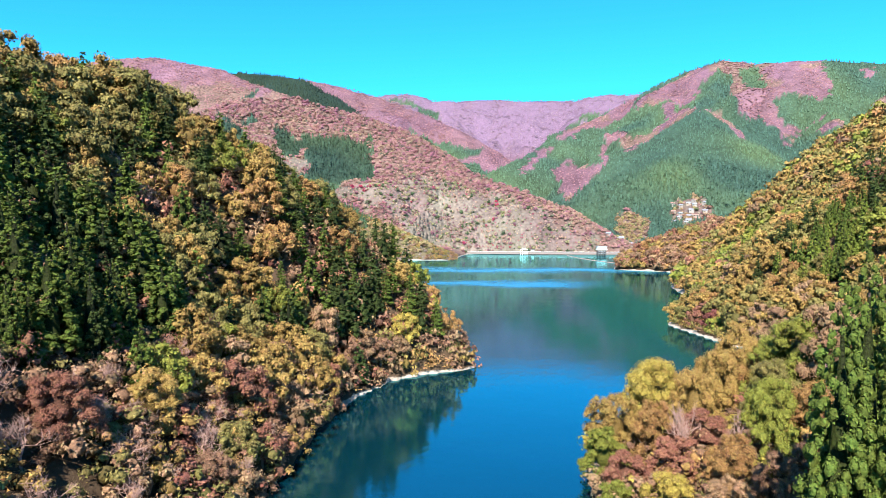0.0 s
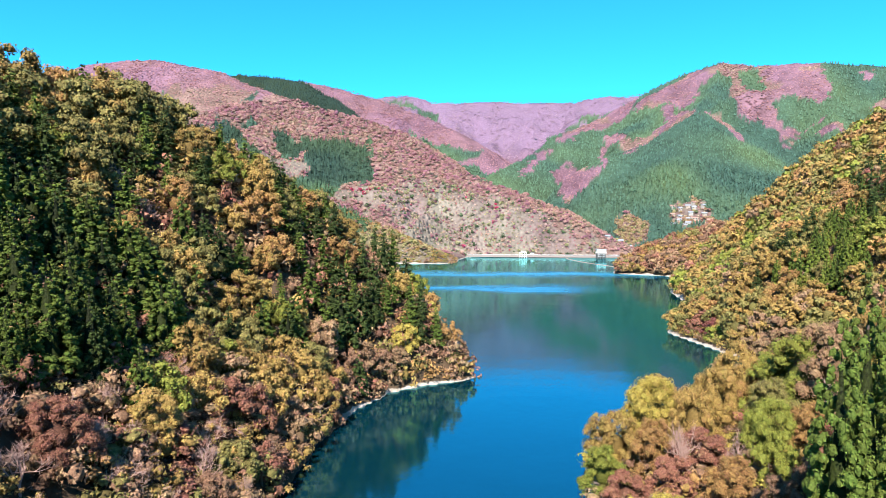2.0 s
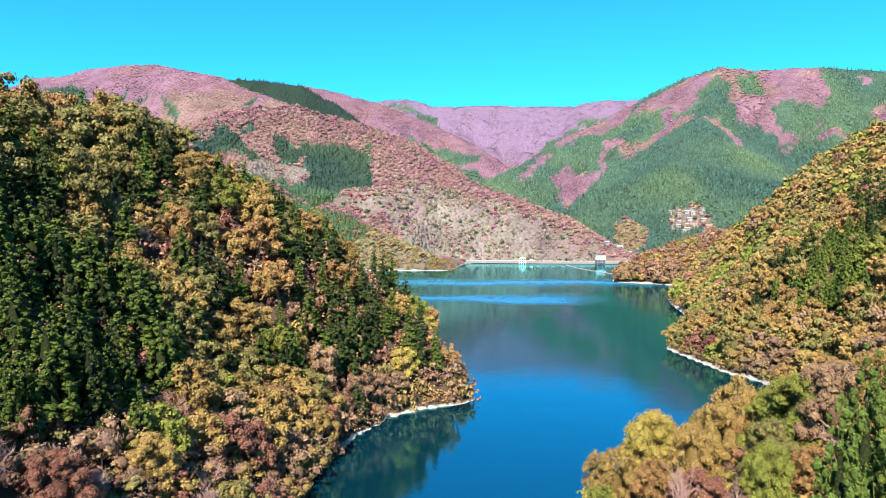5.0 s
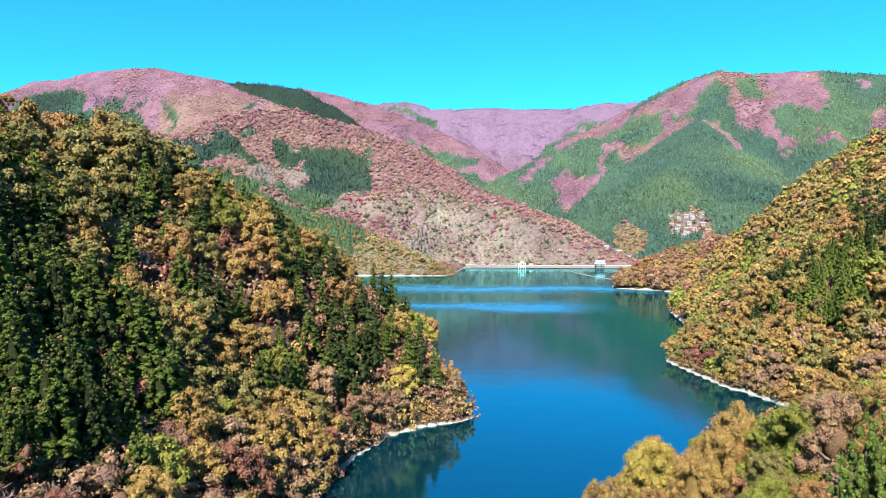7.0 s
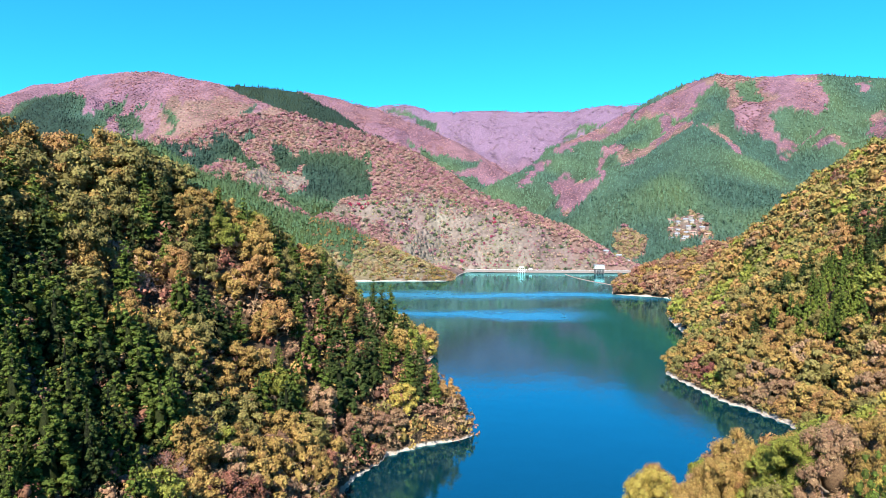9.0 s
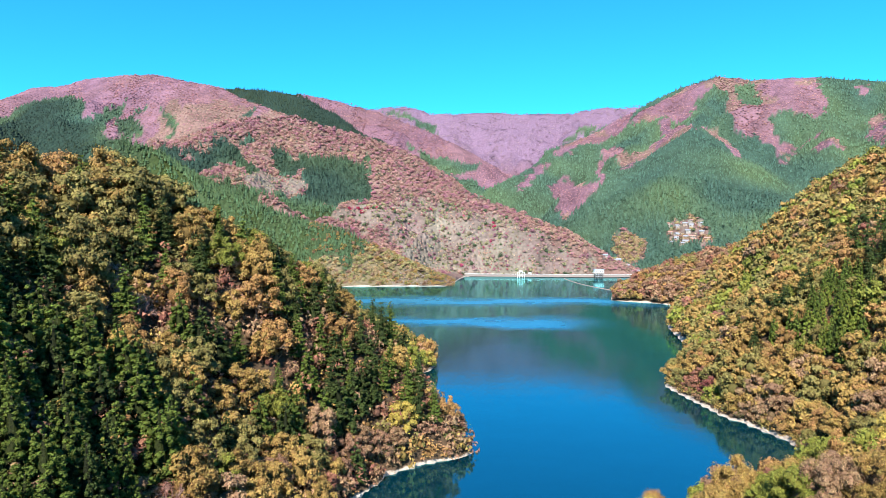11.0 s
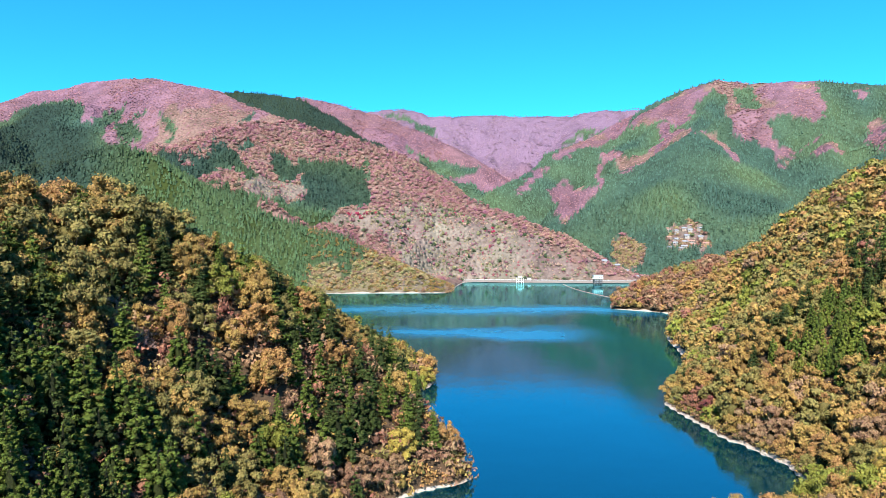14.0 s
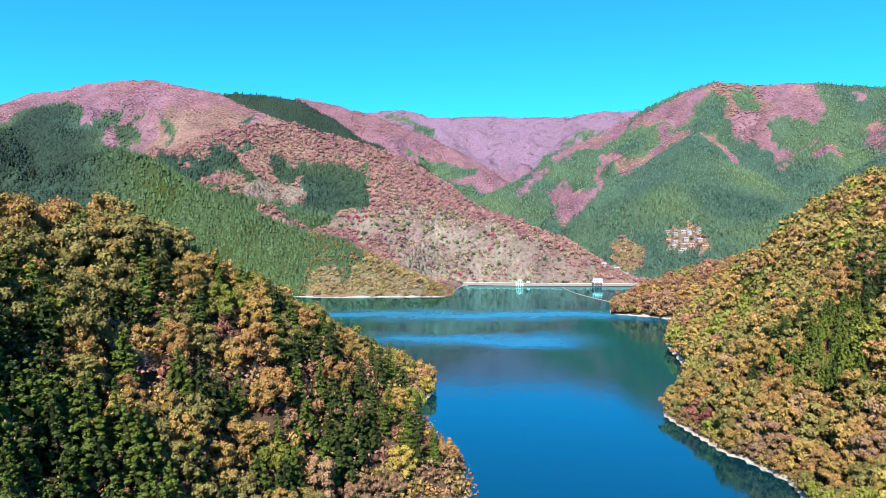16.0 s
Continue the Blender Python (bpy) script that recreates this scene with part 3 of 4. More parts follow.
def wispy(count, leaf, seed, k=16):
    """The last leaves of a half-bare crown, along its outer twigs."""
    rng = np.random.default_rng(seed)
    a = np.arange(k) * 2.4 + rng.uniform(-0.4, 0.4, k)
    h = (np.arange(k) + rng.uniform(0.1, 0.9, k)) / k
    out = np.sqrt(np.clip(1 - h**2, 0.03, 1)) * rng.uniform(0.55, 0.85, k)
    mid = np.stack([out * np.cos(a), out * np.sin(a), 0.3 + 1.15 * h], 1)
    rad = rng.uniform(0.2, 0.36, k)
    return (*merged(leaves(mid, rad, count, leaf, rng, 0.6, 0.5)), mid)


# cone inside a conifer; its low tint paints the shade behind the boughs
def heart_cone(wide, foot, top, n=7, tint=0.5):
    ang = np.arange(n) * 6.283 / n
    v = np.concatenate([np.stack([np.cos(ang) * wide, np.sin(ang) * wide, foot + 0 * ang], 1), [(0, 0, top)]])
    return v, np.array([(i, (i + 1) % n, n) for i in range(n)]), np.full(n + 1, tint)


def conifer(seed, k, size, count, leaf, wide=0.17, tufts=True):
    """A cedar of height one: tufts hanging outwards all up a slim cone."""
    rng = np.random.default_rng(seed)
    z = 1 - np.sqrt((np.arange(k) + rng.uniform(0, 1, k)) / k)
    a = np.arange(k) * 2.4 + rng.uniform(-0.7, 0.7, k)
    r = wide * np.clip(1 - z, 0, 1) ** 0.7 * rng.uniform(0.74, 1.06, k)
    mid = np.stack([r * np.cos(a), r * np.sin(a), 0.06 + 0.91 * z], 1)
    rad = size * (0.62 + 0.55 * (1 - z)) * rng.uniform(0.75, 1.3, k)
    axis = np.stack([np.cos(a) * 0.75, np.sin(a) * 0.75, -0.3 + 0 * a], 1)
    axis /= np.linalg.norm(axis, axis=1, keepdims=True)
    # near-black cone in tufted trees: deep shade by colour alone
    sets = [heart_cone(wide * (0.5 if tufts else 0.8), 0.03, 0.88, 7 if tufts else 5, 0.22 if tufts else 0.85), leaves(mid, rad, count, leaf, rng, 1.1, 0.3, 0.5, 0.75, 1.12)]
    if tufts:
        sets.append(clumps(mid, rad, rng, 1.0, 0.3, axis, 1.35))
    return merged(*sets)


def fir(seed, tiers, per, count, leaf):
    """A fir or pine of height one with flat, layered boughs."""
    rng = np.random.default_rng(seed)
    n = tiers * per
    lev = np.repeat(np.linspace(0.14, 0.96, tiers), per) + rng.uniform(-0.03, 0.03, n)
    a = rng.uniform(0, 6.283, n)
    reach = (0.25 * (1 - lev) ** 0.7 * rng.uniform(0.55, 1.1, n) + 0.01) * 0.72
    mid = np.stack([np.cos(a) * reach, np.sin(a) * reach, lev - reach * 0.18], 1)
    rad = 0.016 + 0.05 * (1 - lev) * rng.uniform(0.8, 1.2, n)
    axis = np.stack([np.cos(a), np.sin(a), 0 * a - 0.25], 1)
    axis /= np.linalg.norm(axis, axis=1, keepdims=True)
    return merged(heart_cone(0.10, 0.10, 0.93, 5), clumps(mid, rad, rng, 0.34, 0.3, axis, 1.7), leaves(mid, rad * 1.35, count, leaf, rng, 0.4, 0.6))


def tube(a, b, ra, rb, n=4):
    a, b = np.array(a, float), np.array(b, float)
    w = (b - a) / (np.linalg.norm(b - a) + 1e-9)
    s = np.cross(w, (0.3, 0.9, 0.2))
    s /= np.linalg.norm(s)
    q = np.cross(w, s)
    ang = np.arange(n) * 6.283 / n
    ring = np.cos(ang)[:, None] * s + np.sin(ang)[:, None] * q
    return np.concatenate([a + ring * ra, b + ring * rb]), np.array([(k, (k + 1) % n, n + (k + 1) % n, n + k) for k in range(n)])


def join(pieces):
    vs, fs, base = [], [], 0
    for v, f in pieces:
        vs.append(v)
        fs.append(f + base)
        base += len(v)
    return np.concatenate(vs), np.concatenate(fs)


def limbs(seed, mid, foot=0.0):
    """A tapered trunk that forks towards the boughs."""
    rng = np.random.default_rng(seed)
    top = np.array((rng.normal() * 0.05, rng.normal() * 0.05, 0.55))
    out = [tube((0, 0, -0.25 + foot), top * 0.5, 0.075, 0.06, 6), tube(top * 0.5, top, 0.06, 0.045, 6)]
    for c in mid[:9]:
        knee = top * rng.uniform(0.55, 1) + (c - top) * 0.45 * (1, 1, 0.7)
        out += [tube(top * rng.uniform(0.6, 1), knee, 0.032, 0.022), tube(knee, c, 0.022, 0.008)]
    return join(out)


def bare(seed, depth=5):
    """A leafless tree, one unit in spread: forking limbs down to fine twigs."""
    rng = np.random.default_rng(seed)
    out = []

    def grow(a, way, length, r, level):
        b = a + way * length
        out.append(tube(a, b, r, r * 0.68, 5 if level < 2 else 3 if level < 3 else 3))
        if level == depth:
            return
        for _ in range(3 if level else 4):
            w = way + rng.normal(size=3) * (0.55 if level else 0.5) + (0, 0, 0.12)
            w /= np.linalg.norm(w)
            grow(a + (b - a) * rng.uniform(0.6, 1), w, length * rng.uniform(0.6, 0.85), r * 0.6, level + 1)

    grow(np.array((0, 0, -0.2)), np.array((0, 0, 1.0)), 0.62, 0.05, 0)
    ends = np.array([v[-1] for v, f in out if len(v) == 6][-110:])
    pick = np.repeat(np.arange(len(ends)), 5)
    way = rng.normal(size=(len(pick), 3)) + (0, 0, 0.9)
    way /= np.linalg.norm(way, axis=1, keepdims=True)
    side = np.cross(way, rng.normal(size=way.shape))
    side /= np.linalg.norm(side, axis=1, keepdims=True)
    far_end = ends[pick] + way * rng.uniform(0.12, 0.3, (len(pick), 1))
    fine = np.stack([ends[pick] - side * 0.006, ends[pick] + side * 0.006, far_end], 1).reshape(-1, 3)
    v, f = join([(v, split(f)) for v, f in out])
    return np.concatenate([v, fine]), np.concatenate([f, np.arange(len(fine)).reshape(-1, 3) + len(v)])


def slim_trunk(seed):
    return tube((0, 0, -0.12), (0, 0, 0.85), 0.016, 0.004, 6)


GOLD, OLIVE, YELLOW, RUST, BROWN, MAROON, LIME, TAN, AMBER = range(9)
LEAF_COLOURS = [(0.270, 0.176, 0.055), (0.182, 0.155, 0.050), (0.320, 0.245, 0.055), (0.225, 0.100, 0.066), (0.205, 0.116, 0.072),
                (0.185, 0.062, 0.055), (0.165, 0.175, 0.032), (0.260, 0.160, 0.090), (0.275, 0.155, 0.058)]
LEAF_WORDS = ["golden", "olive", "bright yellow", "rust-red", "brown", "dark red", "yellow-green", "pale tan", "amber"]
PINE_COLOURS = [(0.038, 0.056, 0.014), (0.075, 0.105, 0.018), (0.120, 0.150, 0.024)]
PINE_WORDS = ["dark green", "deep green", "bright green"]

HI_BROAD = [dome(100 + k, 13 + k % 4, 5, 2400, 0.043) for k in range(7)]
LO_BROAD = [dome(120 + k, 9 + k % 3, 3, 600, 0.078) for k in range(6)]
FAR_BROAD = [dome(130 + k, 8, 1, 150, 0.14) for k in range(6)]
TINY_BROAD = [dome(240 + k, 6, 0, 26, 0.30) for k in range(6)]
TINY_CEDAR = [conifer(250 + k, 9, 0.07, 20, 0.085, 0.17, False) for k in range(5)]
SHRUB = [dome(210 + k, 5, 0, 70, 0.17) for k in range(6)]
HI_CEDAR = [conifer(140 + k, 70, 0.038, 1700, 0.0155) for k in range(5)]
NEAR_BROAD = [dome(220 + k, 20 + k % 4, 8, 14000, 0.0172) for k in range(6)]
SPARSE = [wispy(1500, 0.026, 260 + k) for k in range(4)]
NEAR_SHRUB = [dome(270 + k, 6, 1, 200, 0.075) for k in range(5)]
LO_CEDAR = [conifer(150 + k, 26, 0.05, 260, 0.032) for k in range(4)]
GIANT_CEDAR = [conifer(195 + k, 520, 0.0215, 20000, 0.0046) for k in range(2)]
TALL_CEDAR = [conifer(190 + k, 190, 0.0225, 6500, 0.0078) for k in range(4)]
HI_FIR = [fir(160 + k, 12, 8, 1300, 0.0170) for k in range(4)]
LO_FIR = [fir(170 + k, 8, 5, 260, 0.034) for k in range(3)]
BARE = [bare(180 + k, 4) for k in range(4)]


def tree_thing(kind, crown, wood, crown_mat, wood_mat):
    """A tree: an empty at its foot, trunk and crown under it."""
    root = new(kind)
    if wood is not None:
        tr = new("trunk", mesh_of("trunk", *wood, wood_mat))
        tr.parent = root
    if crown is not None:
        me = mesh_of("crown", *crown[:2], crown_mat, crown[2])
        cr = new("crown", me)
        cr.parent = root
    return root


PROTO = {
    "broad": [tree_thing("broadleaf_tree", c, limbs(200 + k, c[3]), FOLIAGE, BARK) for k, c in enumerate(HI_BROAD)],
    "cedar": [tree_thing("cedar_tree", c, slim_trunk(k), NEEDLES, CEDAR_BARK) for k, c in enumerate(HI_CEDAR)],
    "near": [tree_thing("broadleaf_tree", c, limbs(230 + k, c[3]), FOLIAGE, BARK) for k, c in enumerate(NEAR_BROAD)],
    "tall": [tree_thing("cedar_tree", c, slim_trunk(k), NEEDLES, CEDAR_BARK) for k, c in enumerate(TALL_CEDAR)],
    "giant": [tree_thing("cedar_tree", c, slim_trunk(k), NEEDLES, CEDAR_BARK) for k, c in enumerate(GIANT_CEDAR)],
    "fir": [tree_thing("fir_tree", c, slim_trunk(k), NEEDLES, BARK) for k, c in enumerate(HI_FIR)],
    "sparse": [tree_thing("half_bare_tree", c, BARE[k], FOLIAGE, TWIG) for k, c in enumerate(SPARSE)],
    "bare": [tree_thing("bare_tree", None, b, None, TWIG) for b in BARE],
}

# stands of one kind: x, y, radius, kind, share
STANDS = [
    (-59, 86, 9, "cedar", 0.9), (-65, 113, 16, "cedar", 0.94), (-52, 98, 7, "cedar", 0.94), (-66, 96, 10, "cedar", 0.8), (-74, 106, 12, "cedar", 0.6), (-92, 112, 12, "cedar", 0.35),
    (-58, 149, 7, "cedar", 0.6), (-40, 152, 6, "cedar", 0.5), (-31, 186, 12, "fir", 0.7), (-18, 195, 10, "fir", 0.75), (-8, 192, 7, "fir", 0.5), (-34, 172, 9, "cedar", 0.6),
    (-52, 187, 10, "fir", 0.4), (-78, 186, 14, "fir", 0.3), (-104, 172, 14, "tallfir", 0.35), (-24, 186, 8, "cedar", 0.5), (-40, 180, 8, "fir", 0.4),
    (-44, 75, 14, "bare", 0.5), (-37, 72, 12, "bare", 0.4), (-37, 88, 8, "bare", 0.3), (-58, 72, 12, "bare", 0.5), (-40, 101, 5, "bare", 0.5), (-72, 150, 5, "bare", 0.3),
    (150, 240, 13, "green", 0.8), (146, 226, 9, "green", 0.8), (200, 440, 12, "green", 0.85),
    (158, 252, 9, "green", 0.8), (140, 252, 7, "green", 0.7), (152, 212, 9, "green", 0.6), (172, 247, 9, "tallfir", 0.5), (190, 262, 16, "fir", 0.4), (226, 384, 14, "tallfir", 0.5), (200, 330, 20, "fir", 0.25),
    (104, 176, 12, "bare", 0.5), (88, 158, 10, "bare", 0.5), (51, 99, 4, "bare", 0.5), (49, 68, 6, "bare", 0.3),
    (208, 424, 12, "green", 0.85), (195, 402, 10, "green", 0.85), (245, 443, 14, "green", 0.7), (147, 268, 6, "tallfir", 0.7), (196, 300, 18, "tallfir", 0.35),
]


# colour patches among the broadleaf trees: x, y, radius, colours
PATCHES = [(39, 115, 9, [GOLD, TAN, GOLD, AMBER]), (30, 106, 8, [GOLD, YELLOW, OLIVE, LIME]), (22, 86, 6, [LIME, YELLOW, GOLD]), (25, 94, 5, [RUST, MAROON, BROWN]), (38, 94, 7, [RUST, RUST, MAROON, BROWN]),
           (43, 91, 5, [AMBER, GOLD]), (48, 104, 6, [OLIVE, GOLD, OLIVE]), (45, 73, 8, [BROWN, TAN, AMBER, RUST]), (50, 62, 12, [BROWN, RUST, TAN, AMBER]), (30, 74, 8, [YELLOW, GOLD, LIME]),
           (122, 225, 12, [RUST, TAN, GOLD, GOLD, OLIVE]), (114, 262, 10, [RUST, MAROON, GOLD, OLIVE, BROWN]), (130, 190, 14, [GOLD, TAN, GOLD, AMBER, AMBER]),
           (-26, 80, 4.5, [LIME, YELLOW]), (-54, 80, 9, [BROWN, TAN, RUST, BROWN]), (-47, 83, 7, [AMBER, GOLD, OLIVE]), (-40, 92, 6, [GOLD, AMBER, OLIVE])]
GULLY = [(56, 108, 0), (48, 90, 0), (43, 74, 0), (40, 50, 0)]


def pick_tree(x, y, z, shore, rng):
    """The kind, colour and height of the tree that stands there."""
    for sx, sy, sr, kind, share in STANDS:
        if (x - sx) ** 2 + (y - sy) ** 2 < sr * sr and rng.random() < share:
            if kind == "cedar":
                tall = rng.uniform(19, 25) if x > 30 and y < 110 else rng.uniform(12, 17.5)
                return "cedar", (2 if x > 30 and rng.random() < 0.8 else int(rng.random() < 0.7)), tall
            if kind == "green":
                return "cedar", int(rng.integers(1, 3)), rng.uniform(11, 15)
            if kind == "tallfir":
                return "fir", 0, rng.uniform(13, 17)
            if kind == "fir":
                return "fir", int(rng.random() < 0.5), rng.uniform(11, 16) if y > 160 else rng.uniform(9, 13)
            return "bare", 0, (rng.uniform(14, 18) if x > 20 and y < 150 else rng.uniform(6, 10))
    u, v = vnoise(np.float64(x / 17), np.float64(y / 17), 90), rng.random()
    if x < 20:
        dark = 0.42 if x < -70 and y < 170 else 0.24 if shore > 14 and y > 92 else 0.05
        if rng.random() < dark:
            return ("fir", int(rng.random() < 0.5), rng.uniform(9, 14) * (1.3 if x < -70 else 1)) if rng.random() < 0.6 else ("cedar", int(rng.random() < 0.5), rng.uniform(11, 16))
        if shore < 14 or y < 92:
            if rng.random() < (0.2 if y < 110 else 0.05):
                return "bare", 0, rng.uniform(5, 8)
            mix = [BROWN, TAN, AMBER, RUST, BROWN, TAN, OLIVE] if x < -32 and y < 105 else [BROWN, TAN, AMBER, GOLD, GOLD, RUST, OLIVE, BROWN, TAN] if y < 165 else [GOLD, AMBER, OLIVE, YELLOW, TAN, GOLD, BROWN]
        else:
            mix = [GOLD, GOLD, OLIVE, OLIVE, AMBER, OLIVE, LIME, OLIVE] if u > -0.3 else [AMBER, GOLD, BROWN, OLIVE, OLIVE, GOLD]
    elif y < 150:
        mix = [YELLOW, GOLD, LIME, GOLD, TAN] if x < 36 and y > 90 or shore < 6 else [GOLD, YELLOW, TAN, RUST, GOLD, LIME, AMBER, GOLD]
        if rng.random() < 0.12:
            return "bare", 0, rng.uniform(9, 13)
    elif y < 560:
        if rng.random() < 0.05:
            return "fir", 0, rng.uniform(11, 15)
        mix = [GOLD, OLIVE, GOLD, OLIVE, LIME, OLIVE, GOLD, AMBER] if u > -0.4 else [AMBER, RUST, GOLD, GOLD, AMBER, OLIVE, TAN]
    else:
        mix = [BROWN, AMBER, TAN, RUST, GOLD, BROWN, OLIVE]
    for sx, sy, sr, colours in PATCHES:
        if (x - sx) ** 2 + (y - sy) ** 2 < sr * sr and rng.random() < 0.9:
            mix = colours
    if x > 38 and y < 80:
        return "broad", mix[int(v * len(mix))], rng.uniform(8, 12)
    if 15 < x < 39 and y < 78:
        return "broad", mix[int(v * len(mix))], rng.uniform(8, 11)
    if x > 20 and 94 < y < 116:
        return "broad", mix[int(v * len(mix))], rng.uniform(16, 19.5)
    tall = rng.uniform(13, 18) if x > 20 and y < 150 else rng.uniform(9.5, 14.5) * (0.7 if shore < 6 and (x > 20 or y < 165) else 0.95)
    return "broad", mix[int(v * len(mix))], tall * (1.35 if x > 150 and y > 300 else 1.45 if x < -80 else 1)


# the trees of the near cove: x, y, kind, colour, height of the top, radius of the crown
COVE = [(33, 52, "cedar", 1, 40.5, 5.0), (38.5, 57, "cedar", 1, 43, 5.2), (37, 49, "cedar", 1, 40, 5.0), (30, 47, "cedar", 2, 24, 2.8), (44, 63, "cedar", 1, 41, 5.0),
        (38, 114, "broad", YELLOW, 22.5, 6.6), (30, 110, "broad", GOLD, 16.5, 5.4), (26.5, 103, "broad", LIME, 11.5, 4.3), (44, 109, "broad", GOLD, 22, 5.2), (35, 104, "broad", AMBER, 16, 4.6),
        (28, 95, "broad", RUST, 10, 4.0), (41.5, 100, "broad", RUST, 15, 5.2), (35, 95, "broad", RUST, 12.5, 4.8), (40, 86, "broad", AMBER, 16, 4.2), (47.5, 91, "broad", LIME, 24, 4.6), (50, 116, "broad", GOLD, 24, 5.6), (58, 123, "broad", GOLD, 26, 5.8),
        (24.5, 87, "broad", LIME, 9, 3.8), (31, 86, "broad", YELLOW, 11, 4.0), (52, 99, "broad", OLIVE, 24, 5.0), (37, 97.5, "bare", 0, 20, 4.5), (44, 92, "bare", 0, 19, 4.0),
        (36, 78, "broad", TAN, 13, 3.8), (42, 78, "broad", BROWN, 16, 4.0), (28, 77, "broad", GOLD, 9.5, 3.8), (48, 80, "broad", BROWN, 18, 4.0), (38, 68, "broad", BROWN, 17, 3.8), (33, 66, "broad", TAN, 13, 3.6)]

rng = np.random.default_rng(7)
spots = [(x, y, float(height(np.array([float(x)]), np.array([float(y)]))[0]), 9.0) for x, y, *_ in COVE]
planted = {(x, y): row for x, y, *row in COVE}
for cell, y0, y1 in ((4.9, 25, 330), (6.3, 330, 760)):
    ys, xs = np.meshgrid(np.arange(y0, y1, cell), np.arange(-330, 520, cell))
    xs, ys = (g.ravel() + rng.uniform(-0.48, 0.48, g.size) * cell for g in (xs, ys))
    seen = np.abs(xs) < 0.71 * ys + 14
    xs, ys = xs[seen], ys[seen]
    zs = height(xs, ys)
    e = 3.0
    sx, sy = (height(xs + e, ys) - height(xs - e, ys)) / (2 * e), (height(xs, ys + e) - height(xs, ys - e)) / (2 * e)
    away = xs * sx + ys * sy + 92 - zs  # below zero where the slope turns its back
    keep = (zs > 0.9) & (away > -18) & (ys < 700)
    shore = np.maximum(inland(xs, ys, LEFT_SHORE), inland(xs, ys, RIGHT_SHORE))
    keep &= shore > 1.4
    spots += list(zip(xs[keep], ys[keep], zs[keep], shore[keep]))
spots.sort(key=lambda s: s[1] * s[1] + s[0] * s[0])

LIMIT = {"broad": 300, "cedar": 300, "fir": 120, "bare": 110, "sparse": 60}
made = dict.fromkeys(LIMIT, 0)
stems = []
later = {"broad": [], "cedar": [], "fir": [], "bare": []}
gully_off = to_line(np.array([s[0] for s in spots]), np.array([s[1] for s in spots]), GULLY)[0]
gully_off = {(s[0], s[1]): d for s, d in zip(spots, gully_off)}
for x, y, z, shore in spots:
    kind, col, tall = planted[x, y][:3] if (x, y) in planted else pick_tree(x, y, z, shore, rng)
    if (x, y) in planted:
        tall = tall - z
    elif 15 < x < 58 and y < 122:
        if kind == "cedar" or any(math.hypot(x - a, y - b) < row[3] + 1.6 for (a, b), row in planted.items()):
            continue
        tall = min(tall, rng.uniform(7, 10))
    if kind == "broad" and x < 0 and y < 112 and made["sparse"] < 60 and rng.random() < 0.5:
        kind, tall, col = "sparse", tall * 0.85, [BROWN, RUST, TAN, AMBER, BROWN][int(rng.integers(0, 5))]
    if y < 330:
        clear = 4.0 if kind == "broad" else 3.0
        if (x, y) in planted:
            pass
        elif (x > 15 and gully_off[x, y] < 1.4) or any((x - a) ** 2 + (y - b) ** 2 < (clear * 0.5 + c * 0.5) ** 2 for a, b, c in stems):
            continue
        stems.append((x, y, clear))
    wide = tall * (rng.uniform(0.36, 0.43) if x > 20 and y < 150 else rng.uniform(0.38, 0.48)) if kind in ("broad", "sparse") else tall * rng.uniform(0.85, 1.15)
    if kind == "bare":
        wide = tall = tall * 0.5
    deep = tall / 1.9 if kind in ("broad", "sparse") else tall
    if kind == "cedar" and x < 20:
        wide *= 1.3
    if (x, y) in planted:
        wide = planted[x, y][3] / (0.19 if kind == "cedar" else 1)
    spin = rng.uniform(0, 360)
    tone = np.array(LEAF_COLOURS[col] if kind in ("broad", "sparse") else PINE_COLOURS[col]) * rng.uniform(0.8, 1.2)
    pick = int(rng.integers(0, 100))
    if made[kind] < LIMIT[kind]:
        made[kind] += 1
        stock = PROTO["near" if kind == "broad" and (20 < x < 75 and y < 135 or x < 0 and y < 100) else "giant" if kind == "cedar" and (x, y) in planted else "tall" if kind == "cedar" and math.hypot(x, y) < 118 else kind]
        ob = copy_thing(stock[pick % len(stock)], Matrix.Identity(4))
        ob.matrix_basis = pose(x, y, z, 0, 0, spin) @ Matrix.Diagonal((wide, wide, deep, 1))
        for c in ob.children:
            c.color = (*tone, 1) if c.name.startswith("crown") else (1, 1, 1, 1)
        words = {"broad": f"broadleaf tree in {LEAF_WORDS[col]} autumn leaf on the lake slope", "cedar": f"{PINE_WORDS[col % 3]} slender cedar on the wooded slope",
                 "fir": f"{PINE_WORDS[col % 3]} fir with flat layered boughs on the slope", "sparse": f"half-bare tree with a few {LEAF_WORDS[col]} leaves on the slope", "bare": "leafless grey-pink tree with fine twigs on the slope"}[kind]
        tagged(ob, words, "tree", {"broad": "autumn trees on the slopes", "cedar": "cedars on the slopes", "fir": "firs on the slopes", "sparse": "half-bare trees on the slopes", "bare": "bare trees on the slopes"}[kind])
    else:
        later[kind].append((x, y, z, wide, deep, radians(spin), tone, pick))
for kinds_made in PROTO.values():
    for ob in kinds_made:
        for o in (*ob.children, ob):
            bpy.data.objects.remove(o)


